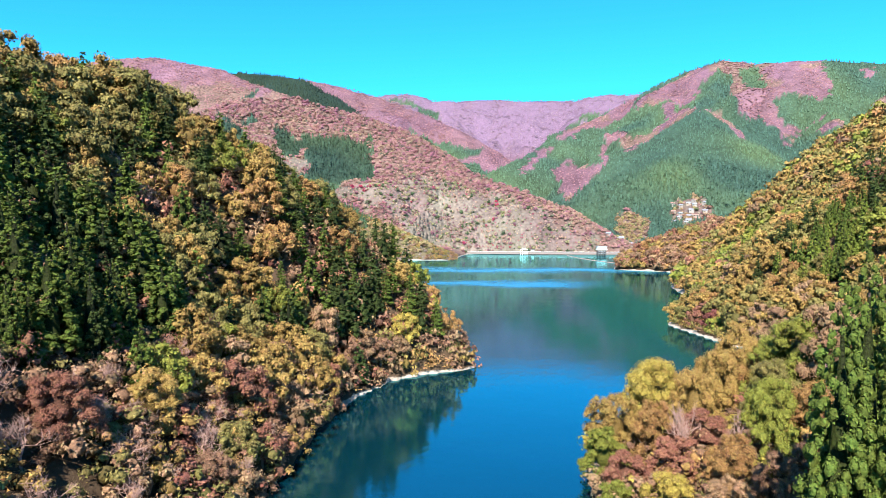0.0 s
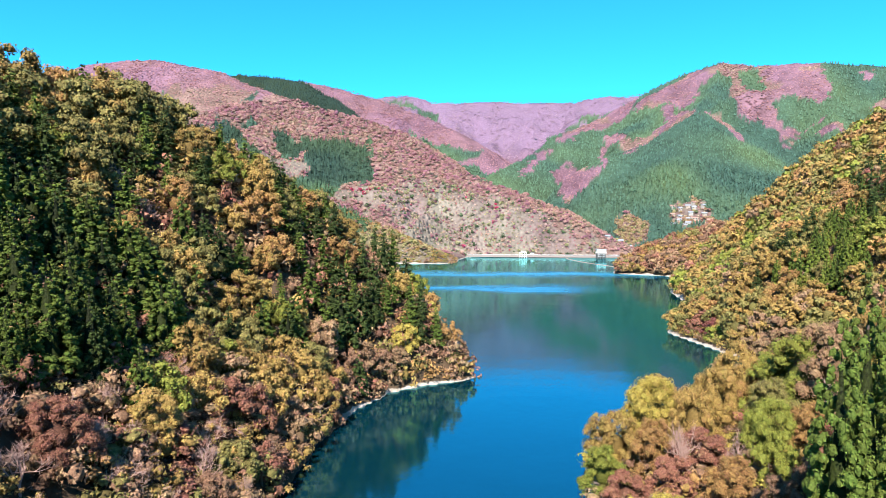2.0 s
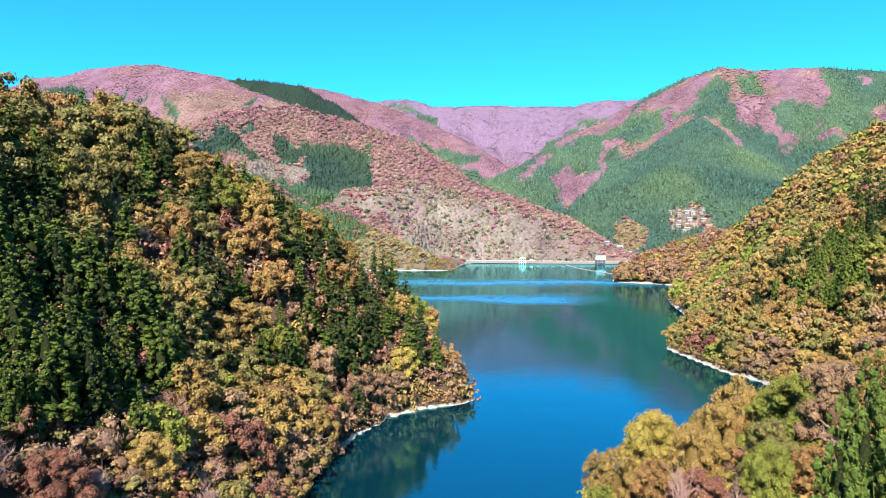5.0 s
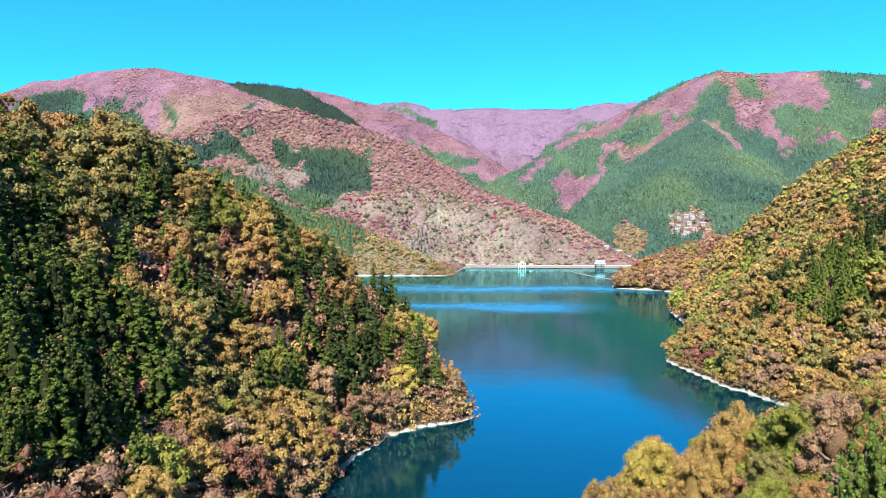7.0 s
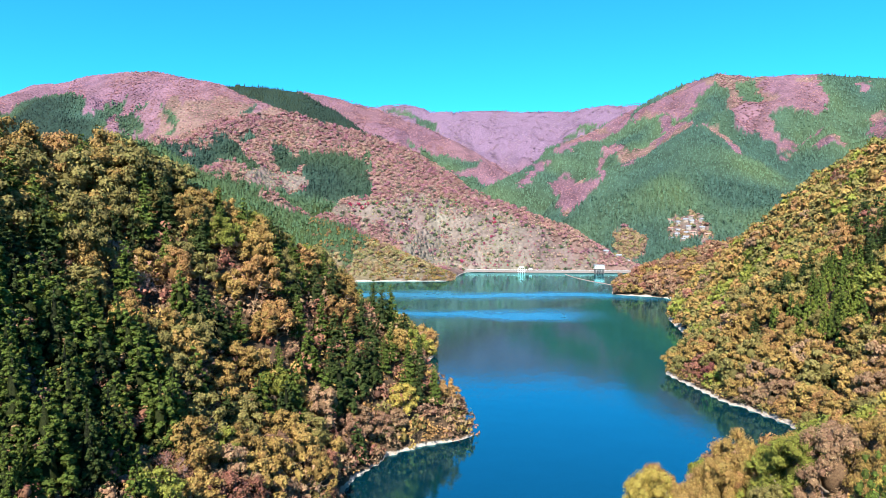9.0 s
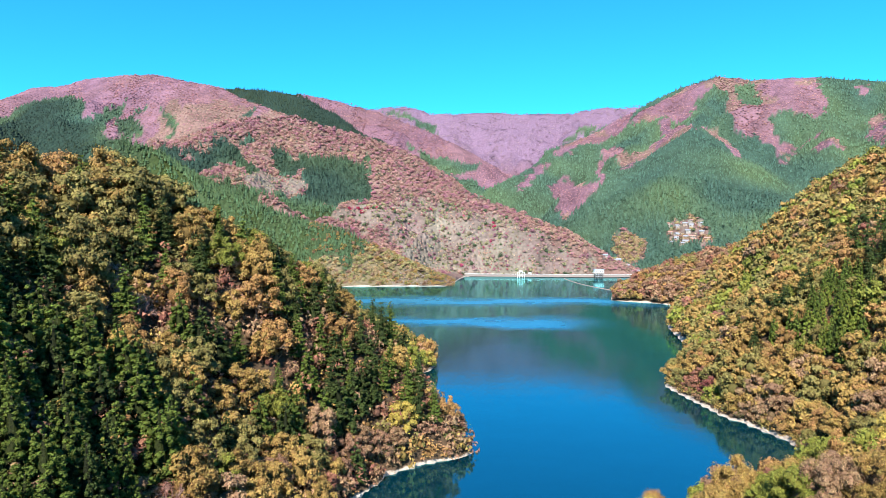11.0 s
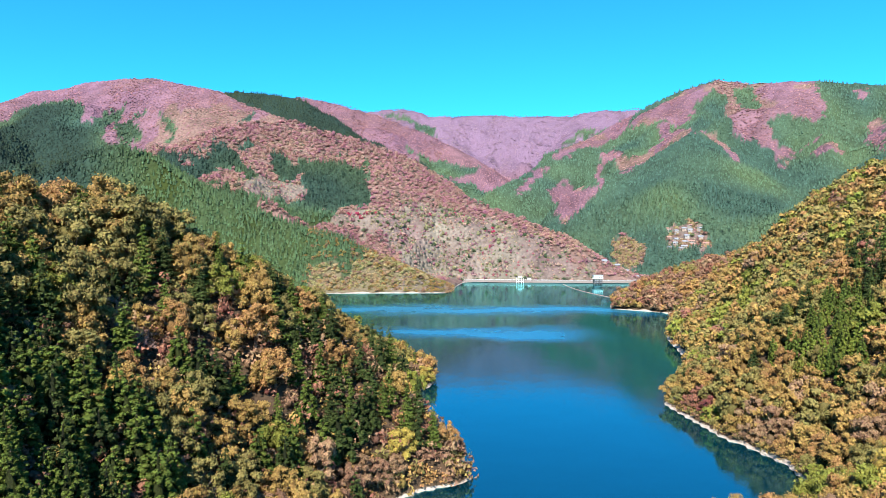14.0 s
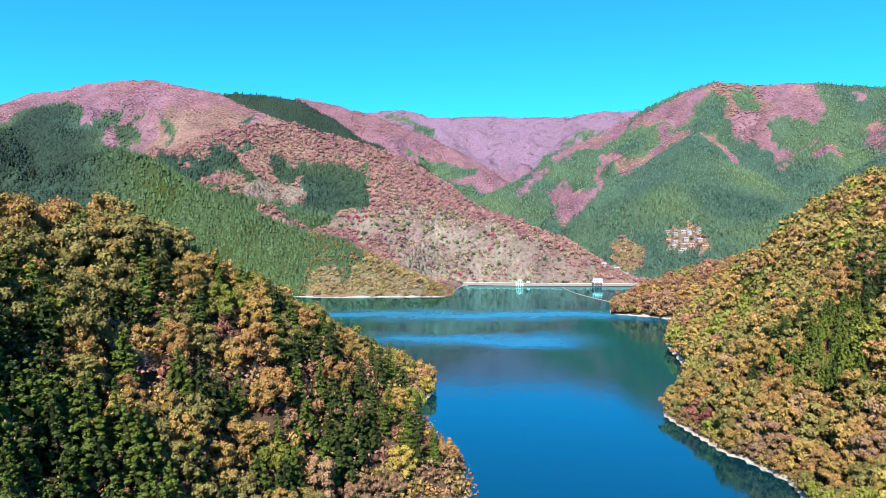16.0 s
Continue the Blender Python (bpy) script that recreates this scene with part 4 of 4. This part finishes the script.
def woods(name, protos, rows, mat, label):
    """All the trees past the counted ones, joined."""
    vs, fs, cs, base = [], [], [], 0
    for x, y, z, wide, deep, spin, tone, pick in rows:
        v, f = protos[pick % len(protos)][:2]
        tint = protos[pick % len(protos)][2] if len(protos[0]) > 2 else np.ones((len(v), 3))
        c, s = math.cos(spin), math.sin(spin)
        vs.append(np.stack([(v[:, 0] * c - v[:, 1] * s) * wide + x, (v[:, 0] * s + v[:, 1] * c) * wide + y, v[:, 2] * deep + z], 1))
        fs.append(f + base)
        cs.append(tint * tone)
        base += len(v)
    if vs:
        me = mesh_of(name, np.concatenate(vs), np.concatenate(fs), mat, np.concatenate(cs))
        tagged(new(name, me), label, "woods", kind="stuff")


woods("autumn_woods", LO_BROAD, [r for r in later["broad"] if r[1] < 330], FOLIAGE, "dense gold, olive and rust broadleaf woods on the lake slopes")
woods("headland_woods", FAR_BROAD, [r for r in later["broad"] if r[1] >= 330], FOLIAGE, "gold and brown broadleaf woods on the farther shore")
woods("cedar_woods", LO_CEDAR, later["cedar"], NEEDLES, "dense green cedar plantation on the lake slopes")
woods("fir_woods", LO_FIR, later["fir"], NEEDLES, "scattered dark green firs among the autumn woods")
woods("bare_woods", BARE, later["bare"], TWIG, "leafless grey-pink trees among the woods")

# woods on the mountains: small pointed or rounded crowns
N = 200000
a = np.radians(rng.uniform(-41, 41, N))
r = np.exp(rng.uniform(math.log(720), math.log(3900), N))
fx, fy = r * np.sin(a), r * np.cos(a)
fz = height(fx, fy)
e = 6.0
sx, sy = (height(fx + e, fy) - height(fx - e, fy)) / (2 * e), (height(fx, fy + e) - height(fx, fy - e)) / (2 * e)
kd = cover(fx, fy)
keep = (fz > 3.5) & (fx * sx + fy * sy + 95 - fz > -40) & (fy > 690)
keep &= (kd != GRASS) | (rng.random(N) < 0.5)
keep &= ~((fx > -60) & (fx < 360) & (fy < 1075) & (fz < 9))
fx, fy, fz, r, kd = fx[keep], fy[keep], fz[keep], r[keep], kd[keep]
n = len(fx)
size = np.clip(r * 0.0016, 1.7, 4.6) * rng.uniform(0.7, 1.35, n)
pointed = kd == CONIFER
tall = np.where(pointed, size * rng.uniform(1.7, 2.5, n), size * rng.uniform(0.4, 0.6, n))
tall = np.where(kd == GRASS, size * 1.2, tall)
size = np.where(pointed, size * 0.72, np.where(kd == PINK, size * 0.85, size))
ang = np.arange(4) * 6.283 / 4 + rng.uniform(0, 6.283, n)[:, None]
wob = rng.uniform(0.8, 1.3, (n, 4))
rim = np.stack([fx[:, None] + np.cos(ang) * size[:, None] * wob, fy[:, None] + np.sin(ang) * size[:, None] * wob,
                (fz + np.where(pointed, 0.0, 0.1) * tall)[:, None] + rng.uniform(-0.15, 0.15, (n, 4)) * tall[:, None] - 0.3 * size[:, None]], -1)
tip = np.stack([fx + rng.normal(size=n) * 0.2 * size, fy + rng.normal(size=n) * 0.2 * size, fz + tall], -1)[:, None]
verts = np.concatenate([rim, tip], 1).reshape(-1, 3)
b = np.arange(n)[:, None] * 5
faces = np.stack([np.stack([b[:, 0] + k, b[:, 0] + (k + 1) % 4, b[:, 0] + 4], -1) for k in range(4)], 1).reshape(-1, 3)
col = WOOD_COLOURS[kd] * rng.uniform(0.75, 1.25, (n, 1))
odd = rng.random(n)
PALE = 0.61 * np.array([(0.40, 0.20, 0.235), (0.37, 0.18, 0.22), (0.42, 0.22, 0.23), (0.36, 0.16, 0.20), (0.40, 0.21, 0.21), (0.35, 0.18, 0.23)])
WARM = 0.76 * np.array([(0.42, 0.24, 0.18), (0.38, 0.18, 0.17), (0.42, 0.27, 0.19), (0.36, 0.15, 0.19), (0.33, 0.25, 0.15), (0.45, 0.25, 0.21), (0.05, 0.085, 0.05)])
col = np.where((kd == PINK)[:, None], PALE[(odd * 5.999).astype(int)] * rng.uniform(0.85, 1.15, (n, 1)), col)
blush = (0.5 + 0.9 * fbm(fx / 170, fy / 260, 3, 84)).clip(0, 1)[:, None]
col = np.where((kd == PINK)[:, None], col * (1 - blush * np.array((-0.03, -0.03, 0.13))), col)
col = np.where((kd == ORANGE_WOOD)[:, None], WARM[(odd * 6.4).astype(int)] * rng.uniform(0.85, 1.15, (n, 1)), col)
bush = np.array([(0.05, 0.075, 0.03), (0.17, 0.06, 0.07), (0.17, 0.08, 0.09), (0.28, 0.18, 0.13), (0.18, 0.16, 0.08), (0.25, 0.20, 0.14), (0.25, 0.16, 0.13)])
rosy = (0.5 + 0.9 * fbm(fx / 60, fy / 60, 3, 85)).clip(0, 1)[:, None]
col = np.where((kd == ORANGE_WOOD)[:, None], (0.7 * col + 0.3 * np.array((0.235, 0.152, 0.122))) * (1 - rosy * np.array((0.12, 0.25, 0.06))), col)
golden = inside(fx, fy, YARD) | inside(fx, fy, ORCHARD) | (fy < 955) & (fx > -260) & (fx < 30)
col = np.where(golden[:, None] & (kd == ORANGE_WOOD)[:, None], col * np.array((0.88, 1.2, 0.68)), col)
col = np.where((kd == GRASS)[:, None], bush[(odd * 6.999).astype(int)], col)
# crowns of the farthest woods take the same painted haze
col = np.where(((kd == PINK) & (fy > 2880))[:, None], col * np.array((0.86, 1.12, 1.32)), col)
hill = (0.5 + 0.8 * vnoise(fx / 120, fy / 120, 82)).clip(0, 1)[:, None]
col = np.where(pointed[:, None], col + hill * np.array((0.03, 0.035, 0.0)) + plantation(fx, fy)[:, None] * np.array((0.004, 0.002, -0.016)), col)
old = np.where(pointed, old_growth(fx, fy), 0)[:, None]
col = col * (1 - 0.68 * old)
far = np.repeat(col, 5, axis=0)
mid_way = (r < 1500) & (kd != GRASS)
thinner = (fx < -300) & (fy < 860)
thin = rng.random(n) < np.where(pointed, 0.5, 0.7)
spun, chosen = rng.uniform(0, 6.283, n), rng.integers(0, 100, n)
for name, stock, want, mat, words in (("hill_cedars", TINY_CEDAR, pointed, NEEDLES, "close-set green conifers on the hills above the far shore"),
                                      ("hill_woods", TINY_BROAD, ~pointed, FOLIAGE, "salmon, maroon and tan autumn woods on the hill above the dam")):
    rows = []
    for q in np.nonzero(mid_way & thin & want & ~thinner)[0]:
        w = size[q] * (1.75 if pointed[q] else 2.0)
        up = w * 4.4 if pointed[q] else w * 0.8
        rows.append((fx[q], fy[q], fz[q] - 0.4, up * 1.2 if pointed[q] else w, up, spun[q], col[q], chosen[q]))
    woods(name, stock, rows, mat, words)
# the rest of the nearer hills: plain crowns between the finer ones
grown = mid_way & ((thin & ~thinner) | (thinner & (fz < 6)))
pointed, kd = pointed & ~grown, np.where(grown, -1, kd)
mesh_of_crowns = verts.reshape(-1, 5, 3)
wider = np.where(mid_way, 1.55, 1.0)[:, None, None]
foot = np.stack([fx, fy, fz], -1)[:, None]
verts = (foot + (mesh_of_crowns - foot) * wider * np.where(mid_way[:, None, None], (1, 1, 0.85), (1, 1, 1))).reshape(-1, 3)
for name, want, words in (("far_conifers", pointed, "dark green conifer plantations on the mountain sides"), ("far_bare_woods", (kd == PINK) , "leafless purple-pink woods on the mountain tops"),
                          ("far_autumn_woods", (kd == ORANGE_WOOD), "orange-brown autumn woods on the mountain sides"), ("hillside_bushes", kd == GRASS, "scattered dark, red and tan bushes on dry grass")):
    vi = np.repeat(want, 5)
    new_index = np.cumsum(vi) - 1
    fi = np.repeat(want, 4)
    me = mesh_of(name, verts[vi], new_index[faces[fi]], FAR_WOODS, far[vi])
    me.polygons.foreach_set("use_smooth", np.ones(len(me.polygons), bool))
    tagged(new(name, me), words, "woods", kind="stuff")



# ---- undergrowth: shrubs that fill the slopes down to the water ----
ys, xs = np.meshgrid(np.arange(40, 330, 2.9), np.arange(-130, 200, 2.9))
xs, ys = (g.ravel() + rng.uniform(-0.5, 0.5, g.size) * 2.9 for g in (xs, ys))
shore = np.maximum(inland(xs, ys, LEFT_SHORE), inland(xs, ys, RIGHT_SHORE))
keep = (np.abs(xs) < 0.76 * ys + 15) & (shore > np.where((xs < 0) & (ys < 155) | (xs > 20) & (ys < 175), -0.7, 0.2)) & (rng.random(len(xs)) < np.where(shore < 16, 0.9, 0.7))
xs, ys, shore = xs[keep], ys[keep], shore[keep]
zs = height(xs, ys)
rows = []
for x, y, z in zip(xs, ys, zs):
    if z > (-0.8 if x < 0 and y < 155 or x > 20 and y < 175 else 0.25):
        mix = [BROWN, TAN, AMBER, GOLD, TAN, RUST, BROWN, RUST if x < 0 else YELLOW, OLIVE]
        if x > 20 and y > 140:
            mix = [GOLD, OLIVE, AMBER, BROWN, GOLD, OLIVE, GOLD, AMBER, OLIVE]
        c = np.array(LEAF_COLOURS[mix[int(rng.integers(0, 9))]]) * rng.uniform(0.8, 1.2)
        w = rng.uniform(1.3, 2.4) * (1.5 if x < 20 or y < 175 else 1)
        rows.append((x, y, z - 0.4, w, w * rng.uniform(0.7, 1.3), rng.uniform(0, 6.3), c, int(rng.integers(0, 100))))
woods("near_shrubs", NEAR_SHRUB, [r for r in rows if r[1] < 135], FOLIAGE, "brown and tan shrubs below the trees near the water")
rows = [r for r in rows if r[1] >= 135]
woods("undergrowth", SHRUB, rows, FOLIAGE, "brown, tan and yellow shrubs under the trees and along the shore")

# pale leafless brush and small trees on the far peninsula
rows = []
for _ in range(60):
    x, y = rng.uniform(-70, -12), rng.uniform(852, 872)
    rows.append((x, y, float(height(np.array([x]), np.array([y]))[0]), 2.2, 1.8, rng.uniform(0, 6.3), np.array((0.27, 0.22, 0.21)), int(rng.integers(0, 100))))
woods("pale_brush", SHRUB, rows, FOLIAGE, "pale grey-pink leafless brush on the low peninsula")
rows = []
for _ in range(460):
    x, y = rng.uniform(-190, 20), rng.uniform(844, 935)
    c = LEAF_COLOURS[[GOLD, OLIVE, BROWN, AMBER, TAN][int(rng.integers(0, 5))]]
    rows.append((x, y, float(height(np.array([x]), np.array([y]))[0]), rng.uniform(2, 3.6), rng.uniform(2, 3.8), rng.uniform(0, 6.3), np.array(c), int(rng.integers(0, 100))))
woods("shore_trees", FAR_BROAD, rows, FOLIAGE, "small gold and brown trees along the far beach")


# bushes on the terraced hillside
M = 9000
bx, by = rng.uniform(-240, 300, M), rng.uniform(1040, 1275, M)
rows_up = np.sin(height(bx, by) * 6.283 / 7.5 + 1.5 * vnoise(bx / 40, by / 40, 96))
keep = (cover(bx, by) == GRASS) & (vnoise(bx / 22, by / 22, 95) + 0.5 * rows_up + rng.uniform(-0.9, 0.6, M) > -0.1)
bx, by = bx[keep], by[keep]
bz = height(bx, by)
n = len(bx)
w = 1.2 + 3.6 * rng.random(n) ** 2.4
hue = np.array([(0.05, 0.075, 0.035), (0.24, 0.04, 0.07), (0.19, 0.09, 0.11), (0.30, 0.19, 0.15), (0.19, 0.18, 0.09), (0.25, 0.20, 0.14), (0.24, 0.15, 0.14), (0.20, 0.16, 0.11)])
pick = hue[rng.choice(8, n, p=[0.19, 0.04, 0.17, 0.13, 0.20, 0.08, 0.10, 0.09])] * rng.uniform(0.8, 1.2, (n, 1))
crimson = (np.hypot(bx + 150, by - 1108) < 24) | (np.hypot(bx - 95, by - 1135) < 9)
pick = np.where(crimson[:, None] & (rng.random((n, 1)) < 0.6), np.array((0.26, 0.03, 0.07)), pick)
woods("terrace_bushes", TINY_BROAD, [(bx[q], by[q], bz[q] - 0.3, w[q], w[q], 6.28 * rng.random(), pick[q], int(rng.integers(0, 100))) for q in range(n)], FOLIAGE,
      "tan, maroon and dark green bushes scattered over the old terraces")


# ---- built things round the dam ----
def ground_at(x, y):
    return float(height(np.array([float(x)]), np.array([float(y)]))[0])


def thing(name, label, category, group="", at=(0, 0, 0), spin=0.0):
    ob = new(name)
    ob.matrix_basis = pose(*at, 0, 0, spin)
    return tagged(ob, label, category, group)


TOP = 3.8
BANK = plain("stained_bank", (0.15, 0.13, 0.115), 0.9, 0.25, 0.4)


def revetment():
    """The sloping concrete bank with its road on top."""
    root = thing("retaining_wall", "weathered grey concrete bank wall along the lake road", "wall", at=(0, 0, 0))
    line = [(18, 1062), (70, 1052), (130, 1045), (200, 1038), (262, 1036), (318, 1042), (352, 1056)]
    for (ax, ay), (bx, by) in zip(line, line[1:]):
        bm = bmesh.new()
        low = [bm.verts.new(v) for v in ((ax, ay - 6, 0.5), (bx, by - 6, 0.5), (bx, by + 22, 0.5), (ax, ay + 22, 0.5))]
        high = [bm.verts.new(v) for v in ((ax, ay, TOP), (bx, by, TOP), (bx, by + 22, TOP), (ax, ay + 22, TOP))]
        bm.faces.new(low[::-1])
        bm.faces.new(high)
        for k in range(4):
            bm.faces.new((low[k], low[(k + 1) % 4], high[(k + 1) % 4], high[k]))
        part("bank_panel", bm, BANK, root)
        bm = bmesh.new()
        q = [bm.verts.new(v) for v in ((ax, ay + 2.5, TOP + 0.03), (bx, by + 2.5, TOP + 0.03), (bx, by + 10, TOP + 0.03), (ax, ay + 10, TOP + 0.03))]
        bm.faces.new(q)
        bmesh.ops.extrude_face_region(bm, geom=bm.faces[:])
        bmesh.ops.translate(bm, verts=q, vec=(0, 0, 0.15))
        bmesh.ops.recalc_face_normals(bm, faces=bm.faces[:])
        part("road_slab", bm, ASPHALT, root, "grey asphalt road")
    rail = thing("guard_rail", "white road guard rail on top of the concrete bank", "railing")
    for (ax, ay), (bx, by) in zip(line, line[1:]):
        bm = bmesh.new()
        for z in (TOP + 0.6, TOP + 1.0):
            rod(bm, (ax, ay + 1, z), (bx, by + 1, z), 0.12, n=6)
        part("rail", bm, WHITE, rail)
        for k in range(7):
            u = k / 7
            x, y = ax + (bx - ax) * u, ay + (by - ay) * u + 1
            part("post", rod(bmesh.new(), (x, y, TOP - 0.05), (x, y, TOP + 1.1), 0.14, n=6), WHITE, rail)


def intake_tower(x, y):
    root = thing("intake_tower", "white intake tower house standing on concrete legs in the lake", "water tower", at=(x, y, 0))
    for dx in (-6, -2, 2, 6):
        for dy in (-3.5, 3.5):
            part("leg", rod(bmesh.new(), (dx, dy, -14), (dx, dy, 8.6), 0.75, n=10), STAINED, root, "dark concrete leg")
    for z in (3.2, 6.2):
        bm = bmesh.new()
        box(bm, -6.6, 6.6, -3.8, -3.2, z, z + 0.6)
        box(bm, -6.6, 6.6, 3.2, 3.8, z, z + 0.6)
        part("brace", bm, STEEL, root)
    part("deck", box(bmesh.new(), -8.4, 8.4, -5.6, 5.6, 8.5, 9.3, 0.1), CONCRETE, root)
    house = part("wall", box(bmesh.new(), -7.2, 7.2, -4.6, 4.6, 9.3, 14.2, 0.08), WHITE, root)
    for dx in (-5, -1.7, 1.7, 5):
        bm = bmesh.new()
        box(bm, dx - 0.8, dx + 0.8, -4.68, -4.55, 10.8, 12.6)
        part("window", bm, DARK, house, "dark window pane")
    part("roof", box(bmesh.new(), -8.0, 8.0, -5.4, 5.4, 14.2, 15.0, 0.15), ROOF, root)
    bm = bmesh.new()
    for dx in (-8.2, -4, 0, 4, 8.2):
        rod(bm, (dx, -5.4, 9.3), (dx, -5.4, 10.4), 0.07, n=6)
    rod(bm, (-8.2, -5.4, 10.4), (8.2, -5.4, 10.4), 0.07, n=6)
    part("railing", bm, WHITE, root)


def gate_frame(x, y):
    root = thing("sluice_gate", "white steel sluice gate rising from the water by the bank", "gate", at=(x, y, 0))
    for dx in (-5.5, -2, 2, 5.5):
        part("post", box(bmesh.new(), dx - 0.35, dx + 0.35, -0.4, 0.4, -13, 8.5, 0.06), WHITE, root)
    for z in (2.5, 5.5, 8.5):
        part("beam", box(bmesh.new(), -6.2, 6.2, -0.6, 0.6, z, z + 0.6, 0.06), WHITE, root)
    part("hoist_house", box(bmesh.new(), -3, 3, -1.6, 1.6, 9.1, 11.2, 0.1), WHITE, root)
    hut = thing("gate_hut", "small white hut on the bank beside the gate", "hut", at=(x + 18, 1052, TOP))
    w = part("wall", box(bmesh.new(), -2.4, 2.4, -2, 2, -0.3, 3.4, 0.05), WHITE, hut)
    part("door", box(bmesh.new(), -0.6, 0.6, -2.08, -1.98, 0.02, 2.1), STEEL, w)
    part("roof", box(bmesh.new(), -2.9, 2.9, -2.5, 2.5, 3.4, 3.8, 0.06), ROOF, hut)


def boom(a, b):
    """A floating debris boom: a cable threaded through floats."""
    root = thing("log_boom", "floating line of faded pinkish debris-boom floats across the lake", "boom")
    a, b = Vector(a), Vector(b)
    side = Vector((b.y - a.y, a.x - b.x, 0)).normalized()
    pts = [a.lerp(b, k / 60) + side * (9 * math.sin(math.pi * k / 60)) for k in range(61)]
    bm = bmesh.new()
    for p0, p1 in zip(pts, pts[1:]):
        rod(bm, p0, p1, 0.12, n=5)
    part("cable", bm, STEEL, root)
    for p0, p1 in zip(pts, pts[1:]):
        bm = bmesh.new()
        q0, q1 = p0.lerp(p1, 0.12), p0.lerp(p1, 0.88)
        w = (q1 - q0).normalized()
        rod(bm, q0, q1, 0.55, n=8)
        rod(bm, q0 - w * 0.4, q0, 0.2, 0.55, 8)
        rod(bm, q1, q1 + w * 0.4, 0.55, 0.2, 8)
        part("float", bm, ORANGE, root)


def house(x, y, spin, long, deep, walls, roofing, tall, label, group):
    z = ground_at(x, y)
    root = thing("house", label, "house", group, (x, y, z), spin)
    w = part("wall", box(bmesh.new(), -long / 2, long / 2, -deep / 2, deep / 2, -3, tall, 0.05), walls, root)
    bm = bmesh.new()
    e, o = 0.8, 0.9
    prof = [(-deep / 2 - o, tall - 0.15), (0, tall + deep * 0.30), (deep / 2 + o, tall - 0.15), (deep / 2 + o, tall + 0.12), (0, tall + deep * 0.30 + 0.35), (-deep / 2 - o, tall + 0.12)]
    ends = [[bm.verts.new((sx * (long / 2 + e), py, pz)) for py, pz in prof] for sx in (-1, 1)]
    for k in range(6):
        bm.faces.new((ends[0][k], ends[0][(k + 1) % 6], ends[1][(k + 1) % 6], ends[1][k]))
    bm.faces.new(ends[0][::-1])
    bm.faces.new(ends[1])
    bmesh.ops.recalc_face_normals(bm, faces=bm.faces[:])
    part("roof", bm, roofing, root)
    bm = bmesh.new()
    for sx in (-1, 1):
        g = [bm.verts.new((sx * (long / 2 - 0.02), -deep / 2, tall)), bm.verts.new((sx * (long / 2 - 0.02), deep / 2, tall)), bm.verts.new((sx * (long / 2 - 0.02), 0, tall + deep * 0.29))]
        h = [bm.verts.new((v.co.x - sx * 0.2, v.co.y, v.co.z)) for v in g]
        bm.faces.new(g)
        bm.faces.new(h[::-1])
        for k in range(3):
            bm.faces.new((g[k], g[(k + 1) % 3], h[(k + 1) % 3], h[k]))
    bmesh.ops.recalc_face_normals(bm, faces=bm.faces[:])
    part("gable", bm, walls, root)
    n = max(2, int(long // 3.5))
    for k in range(n):
        u = -long / 2 + long * (k + 0.5) / n
        for zz in ([1.0, 3.9] if tall > 5 else [1.0]):
            if k == n // 2 and zz == 1.0:
                part("door", box(bmesh.new(), u - 0.6, u + 0.6, -deep / 2 - 0.06, -deep / 2 + 0.05, 0.05, 2.1), STEEL, w)
            else:
                part("window", box(bmesh.new(), u - 0.85, u + 0.85, -deep / 2 - 0.06, -deep / 2 + 0.05, zz, zz + 1.3), DARK, w)


revetment()
intake_tower(253, 1010)
gate_frame(131, 1026)
boom((197, 1004, 0.1), (216, 768, 0.1))
CREAM = plain("cream_plaster", (0.26, 0.235, 0.20), 0.8, 0.7, 0.2)
WOOD = plain("weathered_boards", (0.26, 0.20, 0.15), 0.85, 1.2, 0.3)
hr = random.Random(5)
for k in range(19):
    row = k % 5
    x, y = 425 + row * 15 + hr.uniform(-5, 5) + (k // 5) * 6, 1165 + (k // 5) * 21 + hr.uniform(-6, 6)
    walls, roofing, word = [(CREAM, ROOF, "white house with a blue-grey roof in the hillside village"), (CREAM, RED_ROOF, "cream house with a brown roof in the hillside village"),
                            (CREAM, ROOF, "cream house with a grey roof in the hillside village"), (WOOD, ROOF, "dark boarded house with a grey roof in the hillside village")][hr.randrange(4)]
    house(x, y, hr.uniform(-25, 25), hr.uniform(6.5, 10), hr.uniform(5.5, 7), walls, roofing, hr.choice((3.2, 3.2, 5.4)), word, "houses of the hillside village")
for x, y, long in ((304, 1086, 11), (322, 1094, 9), (338, 1088, 10), (284, 1090, 8)):
    house(x, y, hr.uniform(-10, 10), long, 6.5, CREAM, ROOF, 3.0, "low white service building behind the lake road", "service buildings by the dam")
